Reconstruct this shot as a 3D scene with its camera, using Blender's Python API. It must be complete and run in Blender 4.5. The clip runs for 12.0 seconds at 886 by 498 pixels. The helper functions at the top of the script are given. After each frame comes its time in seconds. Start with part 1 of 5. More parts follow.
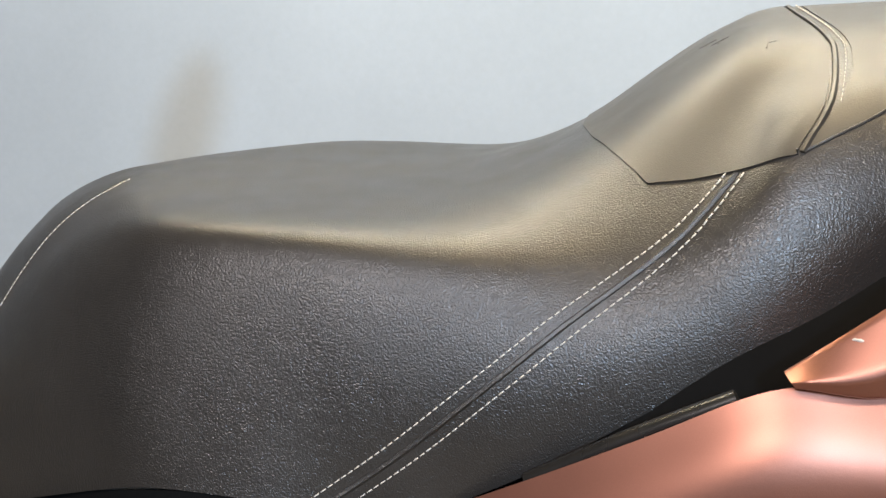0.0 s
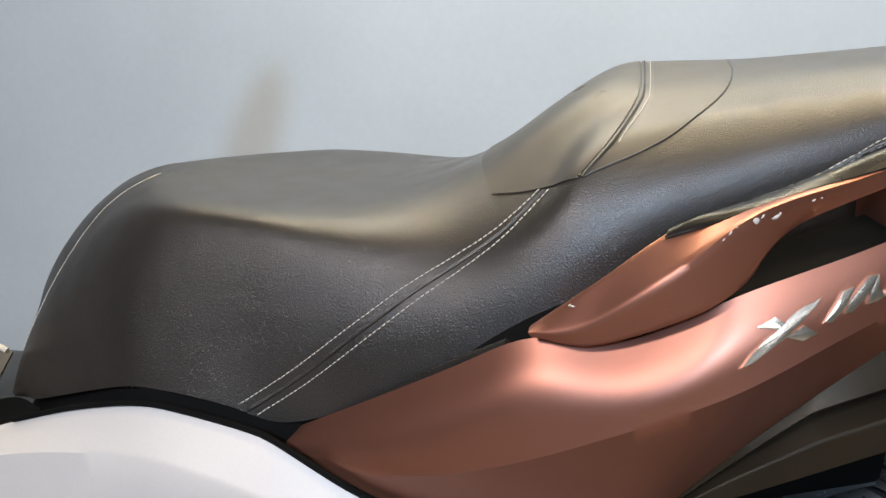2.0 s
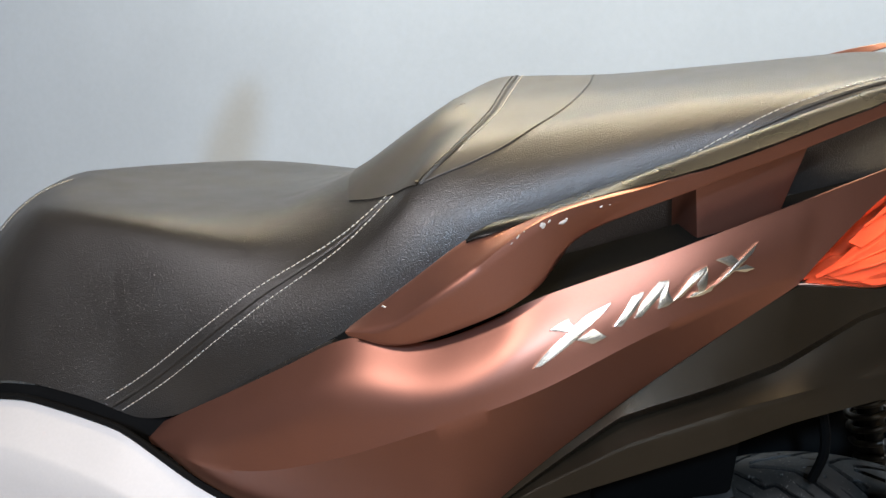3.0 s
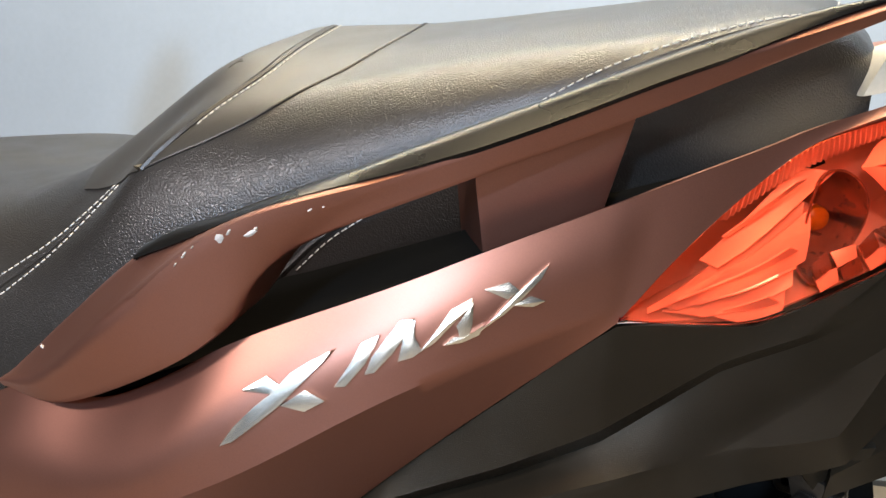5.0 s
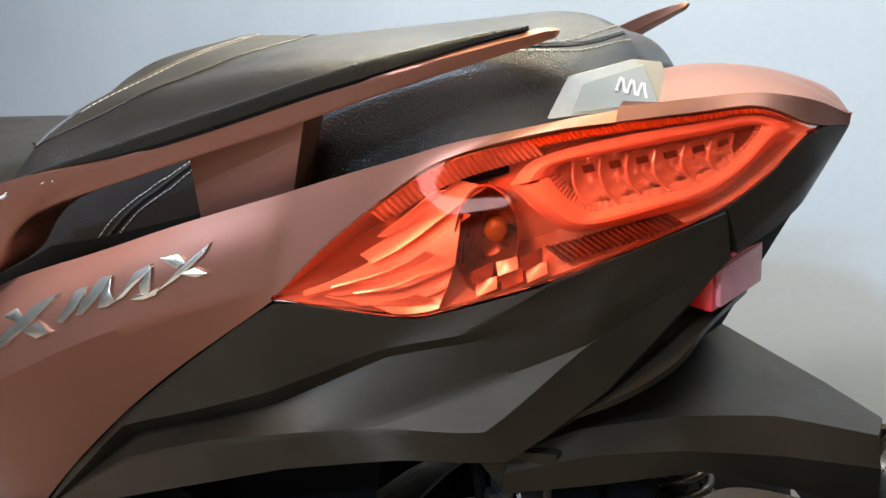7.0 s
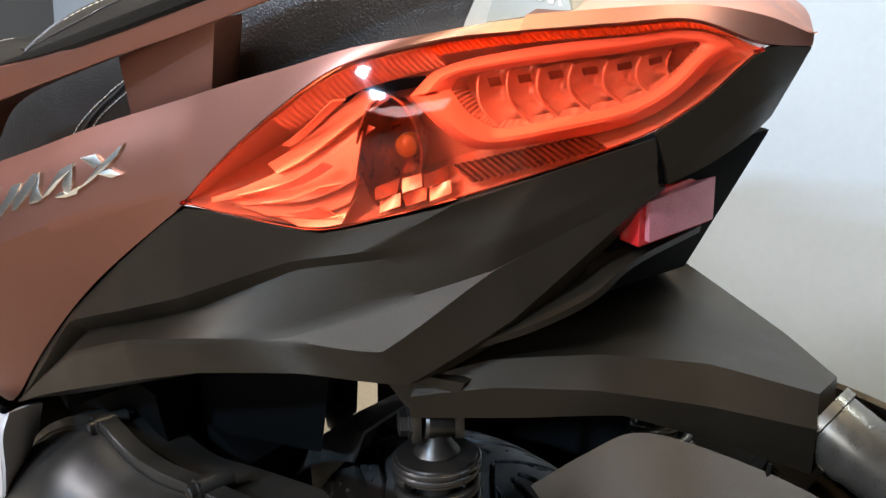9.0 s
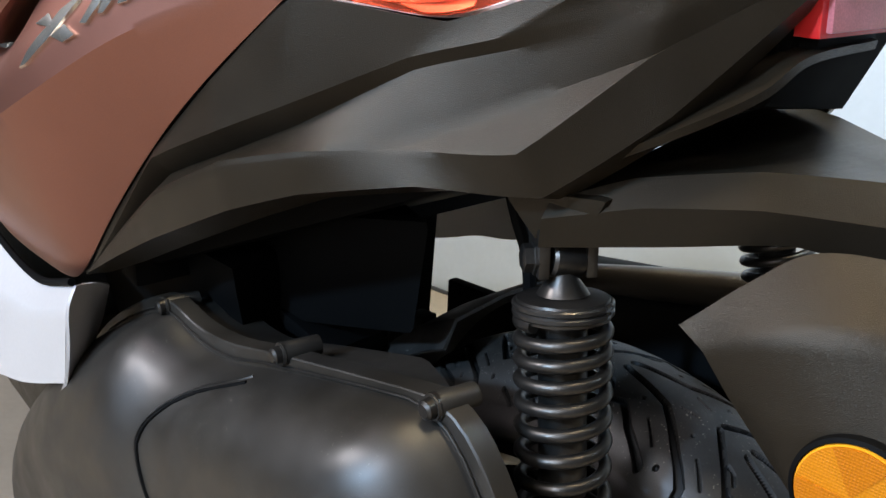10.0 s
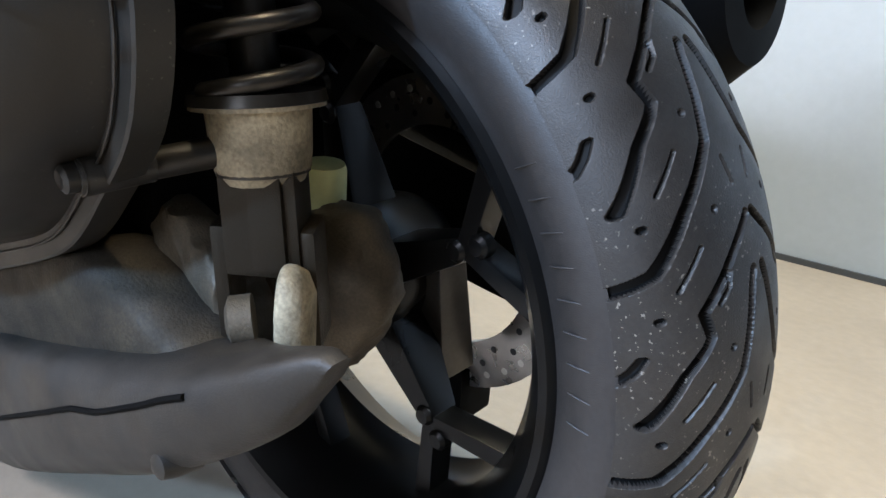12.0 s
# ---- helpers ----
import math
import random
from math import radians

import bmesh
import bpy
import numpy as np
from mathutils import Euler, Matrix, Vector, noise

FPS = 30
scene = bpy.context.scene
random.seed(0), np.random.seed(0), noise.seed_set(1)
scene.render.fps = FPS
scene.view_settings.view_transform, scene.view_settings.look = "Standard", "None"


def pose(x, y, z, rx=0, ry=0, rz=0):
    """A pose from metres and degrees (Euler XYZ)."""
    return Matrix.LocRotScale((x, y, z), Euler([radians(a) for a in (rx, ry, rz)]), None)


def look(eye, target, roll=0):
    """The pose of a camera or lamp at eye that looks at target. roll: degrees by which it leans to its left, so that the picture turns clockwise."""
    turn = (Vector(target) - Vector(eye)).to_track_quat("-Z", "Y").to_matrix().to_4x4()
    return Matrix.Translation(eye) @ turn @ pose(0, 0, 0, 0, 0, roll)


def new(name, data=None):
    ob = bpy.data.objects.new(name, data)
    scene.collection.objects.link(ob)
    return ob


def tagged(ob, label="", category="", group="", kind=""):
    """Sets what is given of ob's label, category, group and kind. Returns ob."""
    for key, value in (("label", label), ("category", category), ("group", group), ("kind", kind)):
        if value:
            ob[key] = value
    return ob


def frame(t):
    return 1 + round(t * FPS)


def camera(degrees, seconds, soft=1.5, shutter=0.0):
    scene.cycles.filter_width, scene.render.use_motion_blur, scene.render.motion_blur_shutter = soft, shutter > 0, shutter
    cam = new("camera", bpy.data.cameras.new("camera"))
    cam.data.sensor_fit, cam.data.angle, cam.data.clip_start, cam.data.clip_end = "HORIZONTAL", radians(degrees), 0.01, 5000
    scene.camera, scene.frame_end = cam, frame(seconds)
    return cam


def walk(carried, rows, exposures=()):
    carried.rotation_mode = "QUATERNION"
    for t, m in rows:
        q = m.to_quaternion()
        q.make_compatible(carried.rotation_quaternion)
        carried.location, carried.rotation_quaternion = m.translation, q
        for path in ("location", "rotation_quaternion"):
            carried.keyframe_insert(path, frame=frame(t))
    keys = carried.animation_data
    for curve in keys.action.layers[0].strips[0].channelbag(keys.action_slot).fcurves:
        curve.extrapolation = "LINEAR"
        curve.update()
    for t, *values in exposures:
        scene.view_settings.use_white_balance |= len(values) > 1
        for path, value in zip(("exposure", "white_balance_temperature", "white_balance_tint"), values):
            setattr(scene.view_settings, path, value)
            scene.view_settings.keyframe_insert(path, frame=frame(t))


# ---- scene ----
cam = camera(59.9, 12.0)
# the scooter leans on its side stand; all its places are given in its own upright frame
ROOT = Matrix.Rotation(radians(3), 4, "Y") @ Matrix.Rotation(radians(6), 4, "X")
PATH = [
    (0, (-0.562, -0.716, 0.946), (-0.885, 1.17, 0.365), -1.3),
    (0.5, (-0.512, -0.744, 0.968), (-0.832, 1.14, 0.378), -1.5),
    (0.8, (-0.532, -0.817, 0.963), (-0.885, 1.062, 0.376), -1.0),
    (1, (-0.533, -0.865, 0.966), (-0.913, 1.002, 0.358), -1.0),
    (1.5, (-0.449, -0.91, 0.975), (-0.992, 0.924, 0.391), -0.6),
    (2, (-0.334, -0.879, 0.993), (-0.909, 0.948, 0.419), -0.3),
    (2.4, (-0.243, -0.854, 0.989), (-0.83, 0.97, 0.416), -0.3),
    (2.5, (-0.225, -0.851, 0.992), (-0.832, 0.966, 0.417), -0.4),
    (2.7, (-0.194, -0.858, 0.982), (-0.831, 0.965, 0.463), 0.2),
    (4.3, (-0.119, -0.696, 0.987), (-0.769, 1.107, 0.413), -0.1),
    (4.5, (-0.098, -0.665, 0.979), (-0.74, 1.136, 0.394), -0.1),
    (5, (-0.049, -0.606, 0.962), (-0.719, 1.181, 0.365), 0.2),
    (5.5, (0.002, -0.616, 0.96), (-0.866, 1.081, 0.355), 0.4),
    (6, (0.103, -0.654, 0.972), (-0.933, 0.939, 0.349), 0.3),
    (6.5, (0.186, -0.622, 0.989), (-0.93, 0.918, 0.372), 0.6),
    (7, (0.256, -0.513, 0.981), (-0.89, 1.008, 0.371), 1.0),
    (7.2, (0.267, -0.489, 0.977), (-0.902, 1.014, 0.364), 1.0),
    (8.8, (0.344, -0.426, 0.987), (-0.936, 0.918, 0.24), 1.9),
    (9, (0.34, -0.425, 0.962), (-0.974, 0.883, 0.212), 1.7),
    (9.5, (0.32, -0.436, 0.888), (-1.045, 0.815, 0.133), 1.6),
    (10, (0.295, -0.454, 0.826), (-1.09, 0.798, 0.108), 2.2),
    (10.5, (0.297, -0.425, 0.769), (-1.046, 0.876, 0.058), 2.3),
    (11, (0.309, -0.343, 0.672), (-1.003, 0.995, -0.026), 2.0),
    (11.3, (0.309, -0.326, 0.623), (-0.941, 1.044, -0.126), 3.1),
    (11.4, (0.309, -0.324, 0.611), (-0.917, 1.048, -0.174), 3.6),
    (11.5, (0.317, -0.322, 0.592), (-0.917, 1.043, -0.192), 3.2),
    (11.8, (0.332, -0.327, 0.542), (-0.85, 1.053, -0.294), 3.6),
    (12, (0.354, -0.326, 0.508), (-0.847, 1.03, -0.339), 3.5),
]
walk(cam, [(t, ROOT @ look(e, g, r)) for t, e, g, r in PATH], [(0, -.06, 6900, 12), (1.5, -.22, 6800, 12), (2.5, -.2, 6800, 12), (4.5, 0, 6700, 12), (7.2, .0, 6450, 10), (8.8, .25, 6400, 11), (9.5, .2, 6350, 11), (10.5, .62, 6100, 10), (12, .78, 5750, 11)])

# ---- light ----
world = bpy.data.worlds.new("world")
scene.world = world
world.use_nodes = True
world.node_tree.nodes["Background"].inputs[0].default_value = (0.75, 0.85, 1.0, 1)
world.node_tree.nodes["Background"].inputs[1].default_value = 0.03
scene.view_settings.exposure = 0.0


def area_lamp(name, eye, target, sx, sy, watts, colour):
    data = bpy.data.lights.new(name, "AREA")
    data.shape, data.size, data.size_y, data.energy, data.color = "RECTANGLE", sx, sy, watts, colour
    ob = new(name, data)
    ob.matrix_world = look(eye, target)
    return ob


# unseen lamps: a cold one and two compact ceiling lamps behind the camera, a cool tube along the wall to brighten it, a
# broad panel added before the front wall, warm tubes over the scooter
area_lamp("cool_light", (-0.02, -3.2, 2.0), (-0.3, 0, 0.75), 0.16, 0.16, 92, (0.46, 0.70, 1.0))
area_lamp("ceiling_lamp", (-1.45, -2.7, 2.45), (-0.5, 0, 0.75), 0.45, 0.25, 66, (1.0, 0.95, 0.97))
area_lamp("ceiling_lamp", (0.25, -2.45, 2.45), (0.0, 0, 0.75), 0.40, 0.25, 30, (1.0, 0.95, 0.97))
area_lamp("side_tube", (0.0, 0.80, 2.55), (0.0, 1.12, 0.0), 3.2, 0.10, 39, (0.66, 0.85, 1.0))
# added panel for the bright reflection in the copper; the wall has no opening
area_lamp("front_panel_light", (0.65, -4.15, 1.5), (0.1, 0, 0.8), 2.5, 0.8, 55, (0.92, 0.95, 1.0))
area_lamp("back_tube", (-0.4, 0.70, 2.6), (-0.4, -1.5, 1.2), 2.6, 0.10, 86, (1.0, 0.83, 0.52))
area_lamp("warm_light", (0.05, -0.36, 2.45), (0.05, -0.26, 0), 1.4, 0.08, 27, (1.0, 0.80, 0.48))


# ---- materials ----
def mat(name, colour, rough=0.5, metal=0.0, grain=0.0, grain_size=300.0, bump=0.0, bump_size=400.0, stain=0.0, stain_size=8.0, **more):
    m = bpy.data.materials.new(name)
    m.use_nodes = True
    nt = m.node_tree
    b = nt.nodes["Principled BSDF"]
    b.inputs["Base Color"].default_value = (*colour, 1)
    b.inputs["Roughness"].default_value = rough
    b.inputs["Metallic"].default_value = metal
    for key, value in more.items():
        b.inputs[key.replace("_", " ")].default_value = value
    co = nt.nodes.new("ShaderNodeTexCoord")

    def noise_at(size, detail=4.0):
        n = nt.nodes.new("ShaderNodeTexNoise")
        n.inputs["Scale"].default_value = size
        n.inputs["Detail"].default_value = detail
        nt.links.new(co.outputs["Object"], n.inputs["Vector"])
        return n.outputs["Fac"]

    def ramp(source, lo, hi):
        r = nt.nodes.new("ShaderNodeMapRange")
        r.inputs["To Min"].default_value, r.inputs["To Max"].default_value = lo, hi
        r.inputs["From Min"].default_value, r.inputs["From Max"].default_value = 0.3, 0.7
        nt.links.new(source, r.inputs["Value"])
        return r.outputs["Result"]

    factor = None
    for amount, size in ((grain, grain_size), (stain, stain_size)):
        if amount:
            f = ramp(noise_at(size), 1 - amount, 1 + amount)
            if factor is not None:
                mul = nt.nodes.new("ShaderNodeMath")
                mul.operation = "MULTIPLY"
                nt.links.new(factor, mul.inputs[0])
                nt.links.new(f, mul.inputs[1])
                f = mul.outputs[0]
            factor = f
    if factor is not None:
        mix = nt.nodes.new("ShaderNodeVectorMath")
        mix.operation = "SCALE"
        mix.inputs[0].default_value = colour
        nt.links.new(factor, mix.inputs["Scale"])
        nt.links.new(mix.outputs[0], b.inputs["Base Color"])
    if stain:
        nt.links.new(ramp(noise_at(stain_size * 2.3), max(0, rough - 0.25 * stain), min(1, rough + 0.25 * stain)), b.inputs["Roughness"])
    if bump:
        bn = nt.nodes.new("ShaderNodeBump")
        bn.inputs["Strength"].default_value = min(1, bump)
        bn.inputs["Distance"].default_value = 0.0006
        nt.links.new(noise_at(bump_size, 2.0), bn.inputs["Height"])
        nt.links.new(bn.outputs["Normal"], b.inputs["Normal"])
    return m


def speckled(m, colour, size, amount, patch_size):
    """Scattered pale specks of dust, in patches."""
    nt = m.node_tree
    b = nt.nodes["Principled BSDF"]
    co = nt.nodes.new("ShaderNodeTexCoord")
    outs = []
    for scale, lo, hi in ((size, amount, amount + 0.05), (patch_size, 0.46, 0.60)):
        n = nt.nodes.new("ShaderNodeTexNoise")
        n.inputs["Scale"].default_value = scale
        r = nt.nodes.new("ShaderNodeMapRange")
        r.inputs["From Min"].default_value, r.inputs["From Max"].default_value = lo, hi
        nt.links.new(co.outputs["Object"], n.inputs["Vector"])
        nt.links.new(n.outputs["Fac"], r.inputs["Value"])
        outs.append(r.outputs["Result"])
    mul = nt.nodes.new("ShaderNodeMath")
    mul.operation = "MULTIPLY"
    nt.links.new(outs[0], mul.inputs[0])
    nt.links.new(outs[1], mul.inputs[1])
    mix = nt.nodes.new("ShaderNodeMix")
    mix.data_type = "RGBA"
    old = b.inputs["Base Color"].links[0].from_socket
    nt.links.new(mul.outputs[0], mix.inputs["Factor"])
    nt.links.new(old, mix.inputs["A"])
    mix.inputs["B"].default_value = (*colour, 1)
    nt.links.new(mix.outputs["Result"], b.inputs["Base Color"])
    return m


def leather_material():
    m = mat("leather", (0.0175, 0.0155, 0.0138), 0.35, grain=0.1, grain_size=500, stain=0.22, stain_size=7)
    nt = m.node_tree
    b = nt.nodes["Principled BSDF"]
    co = nt.nodes.new("ShaderNodeTexCoord")
    v = nt.nodes.new("ShaderNodeTexVoronoi")
    v.feature = "SMOOTH_F1"
    v.inputs["Scale"].default_value = 900
    n = nt.nodes.new("ShaderNodeTexNoise")
    n.inputs["Scale"].default_value = 160
    mixv = nt.nodes.new("ShaderNodeVectorMath")
    mixv.operation = "MULTIPLY_ADD"
    mixv.inputs[1].default_value = (0.003, 0.003, 0.003)
    nt.links.new(co.outputs["Object"], n.inputs["Vector"])
    nt.links.new(n.outputs["Color"], mixv.inputs[0])
    nt.links.new(co.outputs["Object"], mixv.inputs[2])
    nt.links.new(mixv.outputs[0], v.inputs["Vector"])
    r = nt.nodes.new("ShaderNodeMapRange")
    r.inputs["From Max"].default_value = 0.7
    r.inputs["To Min"].default_value, r.inputs["To Max"].default_value = 1.0, 0.0
    nt.links.new(v.outputs["Distance"], r.inputs["Value"])
    bn = nt.nodes.new("ShaderNodeBump")
    bn.inputs["Strength"].default_value = 1.0
    bn.inputs["Distance"].default_value = 0.00026
    nt.links.new(r.outputs["Result"], bn.inputs["Height"])
    nt.links.new(bn.outputs["Normal"], b.inputs["Normal"])
    return m


LEATHER = leather_material()
PAD = mat("smooth_vinyl", (0.022, 0.0195, 0.0165), 0.44, grain=0.08, grain_size=700, stain=0.12, stain_size=12, bump=0.25, bump_size=900)
THREAD = mat("thread", (0.48, 0.45, 0.40), 0.8)
COPPER = mat("copper_paint", (0.270, 0.120, 0.087), 0.41, 0.92, grain=0.05, grain_size=1500, stain=0.05, stain_size=9, bump=0.08, bump_size=1500)
WHITE = mat("white_paint", (0.40, 0.38, 0.365), 0.42, grain=0.02, stain=0.03)
PLASTIC = mat("textured_black_plastic", (0.0120, 0.0093, 0.0062), 0.35, grain=0.12, grain_size=900, stain=0.2, stain_size=14, bump=0.4, bump_size=1900, Specular_IOR_Level=0.25, Specular_Tint=(1.0, 0.87, 0.70, 1.0))
BLACK = mat("plain_black_plastic", (0.004, 0.004, 0.004), 0.6, grain=0.1, stain=0.2, Specular_IOR_Level=0.03)
STRIP = mat("rail_strip_rubber", (0.006, 0.0055, 0.005), 0.28, stain=0.15, Specular_IOR_Level=0.12)
GLOSS = mat("gloss_black", (0.012, 0.011, 0.010), 0.28, stain=0.15)
CHROME = mat("chrome", (0.82, 0.79, 0.72), 0.26, 1.0, stain=0.05, stain_size=40)
SILVER = mat("satin_silver", (0.44, 0.41, 0.34), 0.45, 0.1, grain=0.04, stain=0.05)
STEEL = mat("dark_steel", (0.055, 0.051, 0.046), 0.36, 0.85, grain=0.1, stain=0.2, stain_size=40)
ALUMINIUM = mat("cast_aluminium", (0.085, 0.067, 0.044), 0.65, 0.2, grain=0.2, grain_size=600, stain=0.45, stain_size=30, bump=0.6, bump_size=900)
CASE = mat("engine_case_paint", (0.018, 0.0157, 0.0125), 0.43, 0.2, grain=0.1, grain_size=900, stain=0.35, stain_size=11, bump=0.08, bump_size=1500, Specular_IOR_Level=0.6)
RUBBER = mat("rubber", (0.023, 0.020, 0.017), 0.5, grain=0.15, grain_size=500, stain=0.4, stain_size=18, bump=0.3, bump_size=1200)
speckled(RUBBER, (0.20, 0.18, 0.15), 430, 0.66, 22)
speckled(CASE, (0.06, 0.055, 0.045), 420, 0.67, 14)
GUARD = mat("dull_guard_paint", (0.021, 0.0175, 0.0135), 0.55, 0.1, grain=0.15, grain_size=700, stain=0.45, stain_size=16, bump=0.3, bump_size=900)
BROWN_CAST = mat("stained_cast_alloy", (0.028, 0.021, 0.012), 0.75, 0.1, grain=0.3, grain_size=500, stain=0.5, stain_size=30, bump=0.8, bump_size=600)
CREAM = mat("weathered_pale_alloy", (0.29, 0.245, 0.165), 0.6, 0.2, grain=0.25, grain_size=500, stain=0.5, stain_size=45, bump=0.7, bump_size=700)
RIM = mat("black_rim_paint", (0.004, 0.004, 0.004), 0.3, stain=0.15, Specular_IOR_Level=0.25)
AMBER = mat("amber_plastic", (0.95, 0.36, 0.015), 0.2, stain=0.06, stain_size=60)
YELLOW = mat("pale_yellow_plastic", (0.62, 0.62, 0.28), 0.5, stain=0.1, stain_size=80)
RED = mat("red_plastic", (0.55, 0.02, 0.02), 0.2, stain=0.06, stain_size=60)
PINK = mat("reflex_red", (0.50, 0.17, 0.19), 0.35, grain=0.15, grain_size=900, stain=0.15, stain_size=40)
ORANGE = mat("orange_print", (0.9, 0.30, 0.03), 0.5)
CHIP = mat("bare_primer", (0.42, 0.39, 0.36), 0.6, stain=0.2, stain_size=90)
PAPER = mat("printed_film", (0.78, 0.76, 0.70), 0.4, stain=0.05)
INK = mat("ink", (0.02, 0.02, 0.02), 0.5)
FLOOR = mat("floor_paint", (0.25, 0.205, 0.152), 0.55, grain=0.06, grain_size=60, stain=0.12, stain_size=2.5, bump=0.3, bump_size=200)
WALL = mat("wall_paint", (0.39, 0.44, 0.48), 0.75, grain=0.02, grain_size=60, stain=0.05, stain_size=1.6, bump=0.25, bump_size=150)
ROOM = mat("low_bounce_wall_paint", (0.06, 0.06, 0.06), 0.8, stain=0.1, stain_size=1.5)
CEILING = mat("ceiling_paint", (0.24, 0.235, 0.22), 0.8, stain=0.04, stain_size=1.5)


def glass(name, colour, rough=0.10):
    m = mat(name, colour, rough)
    b = m.node_tree.nodes["Principled BSDF"]
    b.inputs["Transmission Weight"].default_value = 1.0
    b.inputs["IOR"].default_value = 1.35
    return m


LENS = glass("red_lens", (1.0, 0.170, 0.070), 0.04)


# ---- shape helpers ----
def spline(pts, n):
    """n places along a smooth curve through pts."""
    p = [Vector(q) for q in pts]
    if len(p) == 2:
        return [p[0].lerp(p[1], i / (n - 1)) for i in range(n)]
    p = [p[0] * 2 - p[1]] + p + [p[-1] * 2 - p[-2]]
    out = []
    m = len(p) - 3
    for i in range(n):
        s = i / (n - 1) * m
        k = min(int(s), m - 1)
        t = s - k
        a, b, c, d = p[k:k + 4]
        out.append(0.5 * (2 * b + (c - a) * t + (2 * a - 5 * b + 4 * c - d) * t * t + (3 * b - a - 3 * c + d) * t ** 3))
    return out


def even(pts, n, fine=400):
    """n places at even steps of length along the smooth curve through pts."""
    p = spline(pts, fine)
    run = [0.0]
    for a, b in zip(p, p[1:]):
        run.append(run[-1] + (b - a).length)
    out, k = [], 0
    for i in range(n):
        s = run[-1] * i / (n - 1)
        while k < fine - 2 and run[k + 1] < s:
            k += 1
        out.append(p[k].lerp(p[k + 1], min(1, max(0, (s - run[k]) / max(1e-9, run[k + 1] - run[k])))))
    return out


def grid_of(guides, nu, nv, sharp=()):
    """A grid of places: along the guides nu steps, across them nv steps a strip; smooth across but at the guides numbered in sharp."""
    rows = [spline(g, nu) for g in guides]
    cuts = [0] + [k for k in sharp] + [len(rows) - 1]
    out = []
    for u in range(nu):
        line = []
        for a, b in zip(cuts, cuts[1:]):
            part_line = spline([rows[k][u] for k in range(a, b + 1)], (b - a) * nv + 1)
            line += part_line if not line else part_line[1:]
        out.append(line)
    return out


def mesh_of(name, verts, faces, material, smooth=40.0):
    me = bpy.data.meshes.new(name)
    me.from_pydata([tuple(v) for v in verts], [], faces)
    me.materials.append(material)
    me.polygons.foreach_set("use_smooth", [True] * len(me.polygons))
    me.update()
    if smooth:
        me.set_sharp_from_angle(angle=radians(smooth))
    return me


def put(name, me, parent, label=""):
    ob = new(name, me)
    ob.parent = parent
    return tagged(ob, label)


def part(name, bm, material, parent, label="", smooth=40.0):
    me = bpy.data.meshes.new(name)
    bmesh.ops.recalc_face_normals(bm, faces=bm.faces)
    bm.to_mesh(me)
    bm.free()
    me.materials.append(material)
    me.polygons.foreach_set("use_smooth", [True] * len(me.polygons))
    if smooth:
        me.set_sharp_from_angle(angle=radians(smooth))
    return put(name, me, parent, label)


def shell(name, grid, thick, material, parent, label="", mirror=False, smooth=35.0):
    """A sheet over the grid with a thickness away from its outer side."""
    nu, nv = len(grid), len(grid[0])
    centre = Vector((0, 0.01, 0.7))
    outer, inner = [], []
    for u in range(nu):
        for v in range(nv):
            a = grid[min(u + 1, nu - 1)][v] - grid[max(u - 1, 0)][v]
            b = grid[u][min(v + 1, nv - 1)] - grid[u][max(v - 1, 0)]
            n = a.cross(b)
            if n.length < 1e-12:
                n = Vector((0, -1, 0))
            n.normalize()
            outer.append(grid[u][v])
            inner.append((grid[u][v], n))
    mean = sum((n for _, n in inner), Vector())
    sign = 1 if (mean.z > 0 if abs(mean.y) < 0.2 * mean.length else mean.y < 0) else -1
    verts = outer + [p - n * thick * sign for p, n in inner]
    k = nu * nv
    faces = []
    for u in range(nu - 1):
        for v in range(nv - 1):
            i = u * nv + v
            faces.append((i, i + 1, i + nv + 1, i + nv))
            faces.append((k + i, k + i + nv, k + i + nv + 1, k + i + 1))
    for u in range(nu - 1):
        for v in (0, nv - 1):
            i = u * nv + v
            faces.append((i, i + nv, k + i + nv, k + i))
    for v in range(nv - 1):
        for u in (0, nu - 1):
            i = u * nv + v
            faces.append((i, i + 1, k + i + 1, k + i))
    bm = bmesh.new()
    bv = [bm.verts.new((p.x, (2 * MID - p.y) if mirror else p.y, p.z)) for p in verts]
    for f in faces:
        try:
            bm.faces.new([bv[i] for i in f])
        except ValueError:
            pass
    bmesh.ops.remove_doubles(bm, verts=bm.verts, dist=1e-6)
    return part(name, bm, material, parent, label, smooth)


MID = 0.012


def closed_loft(name, rings, material, parent, label="", smooth=40.0, loop=False):
    """A solid through rings of equally many places, with closed ends."""
    bm = bmesh.new()
    vs = [[bm.verts.new(p) for p in r] for r in rings]
    n = len(rings[0])
    for a, b in zip(vs, vs[1:]):
        for i in range(n):
            bm.faces.new((a[i], a[(i + 1) % n], b[(i + 1) % n], b[i]))
    if loop:
        for i in range(n):
            bm.faces.new((vs[-1][i], vs[-1][(i + 1) % n], vs[0][(i + 1) % n], vs[0][i]))
    else:
        bm.faces.new(vs[0])
        bm.faces.new(vs[-1][::-1])
    return part(name, bm, material, parent, label, smooth)


def frame_at(d):
    d = Vector(d).normalized()
    s = d.cross(Vector((0, 0, 1)) if abs(d.z) < 0.9 else Vector((1, 0, 0))).normalized()
    return s, d.cross(s)


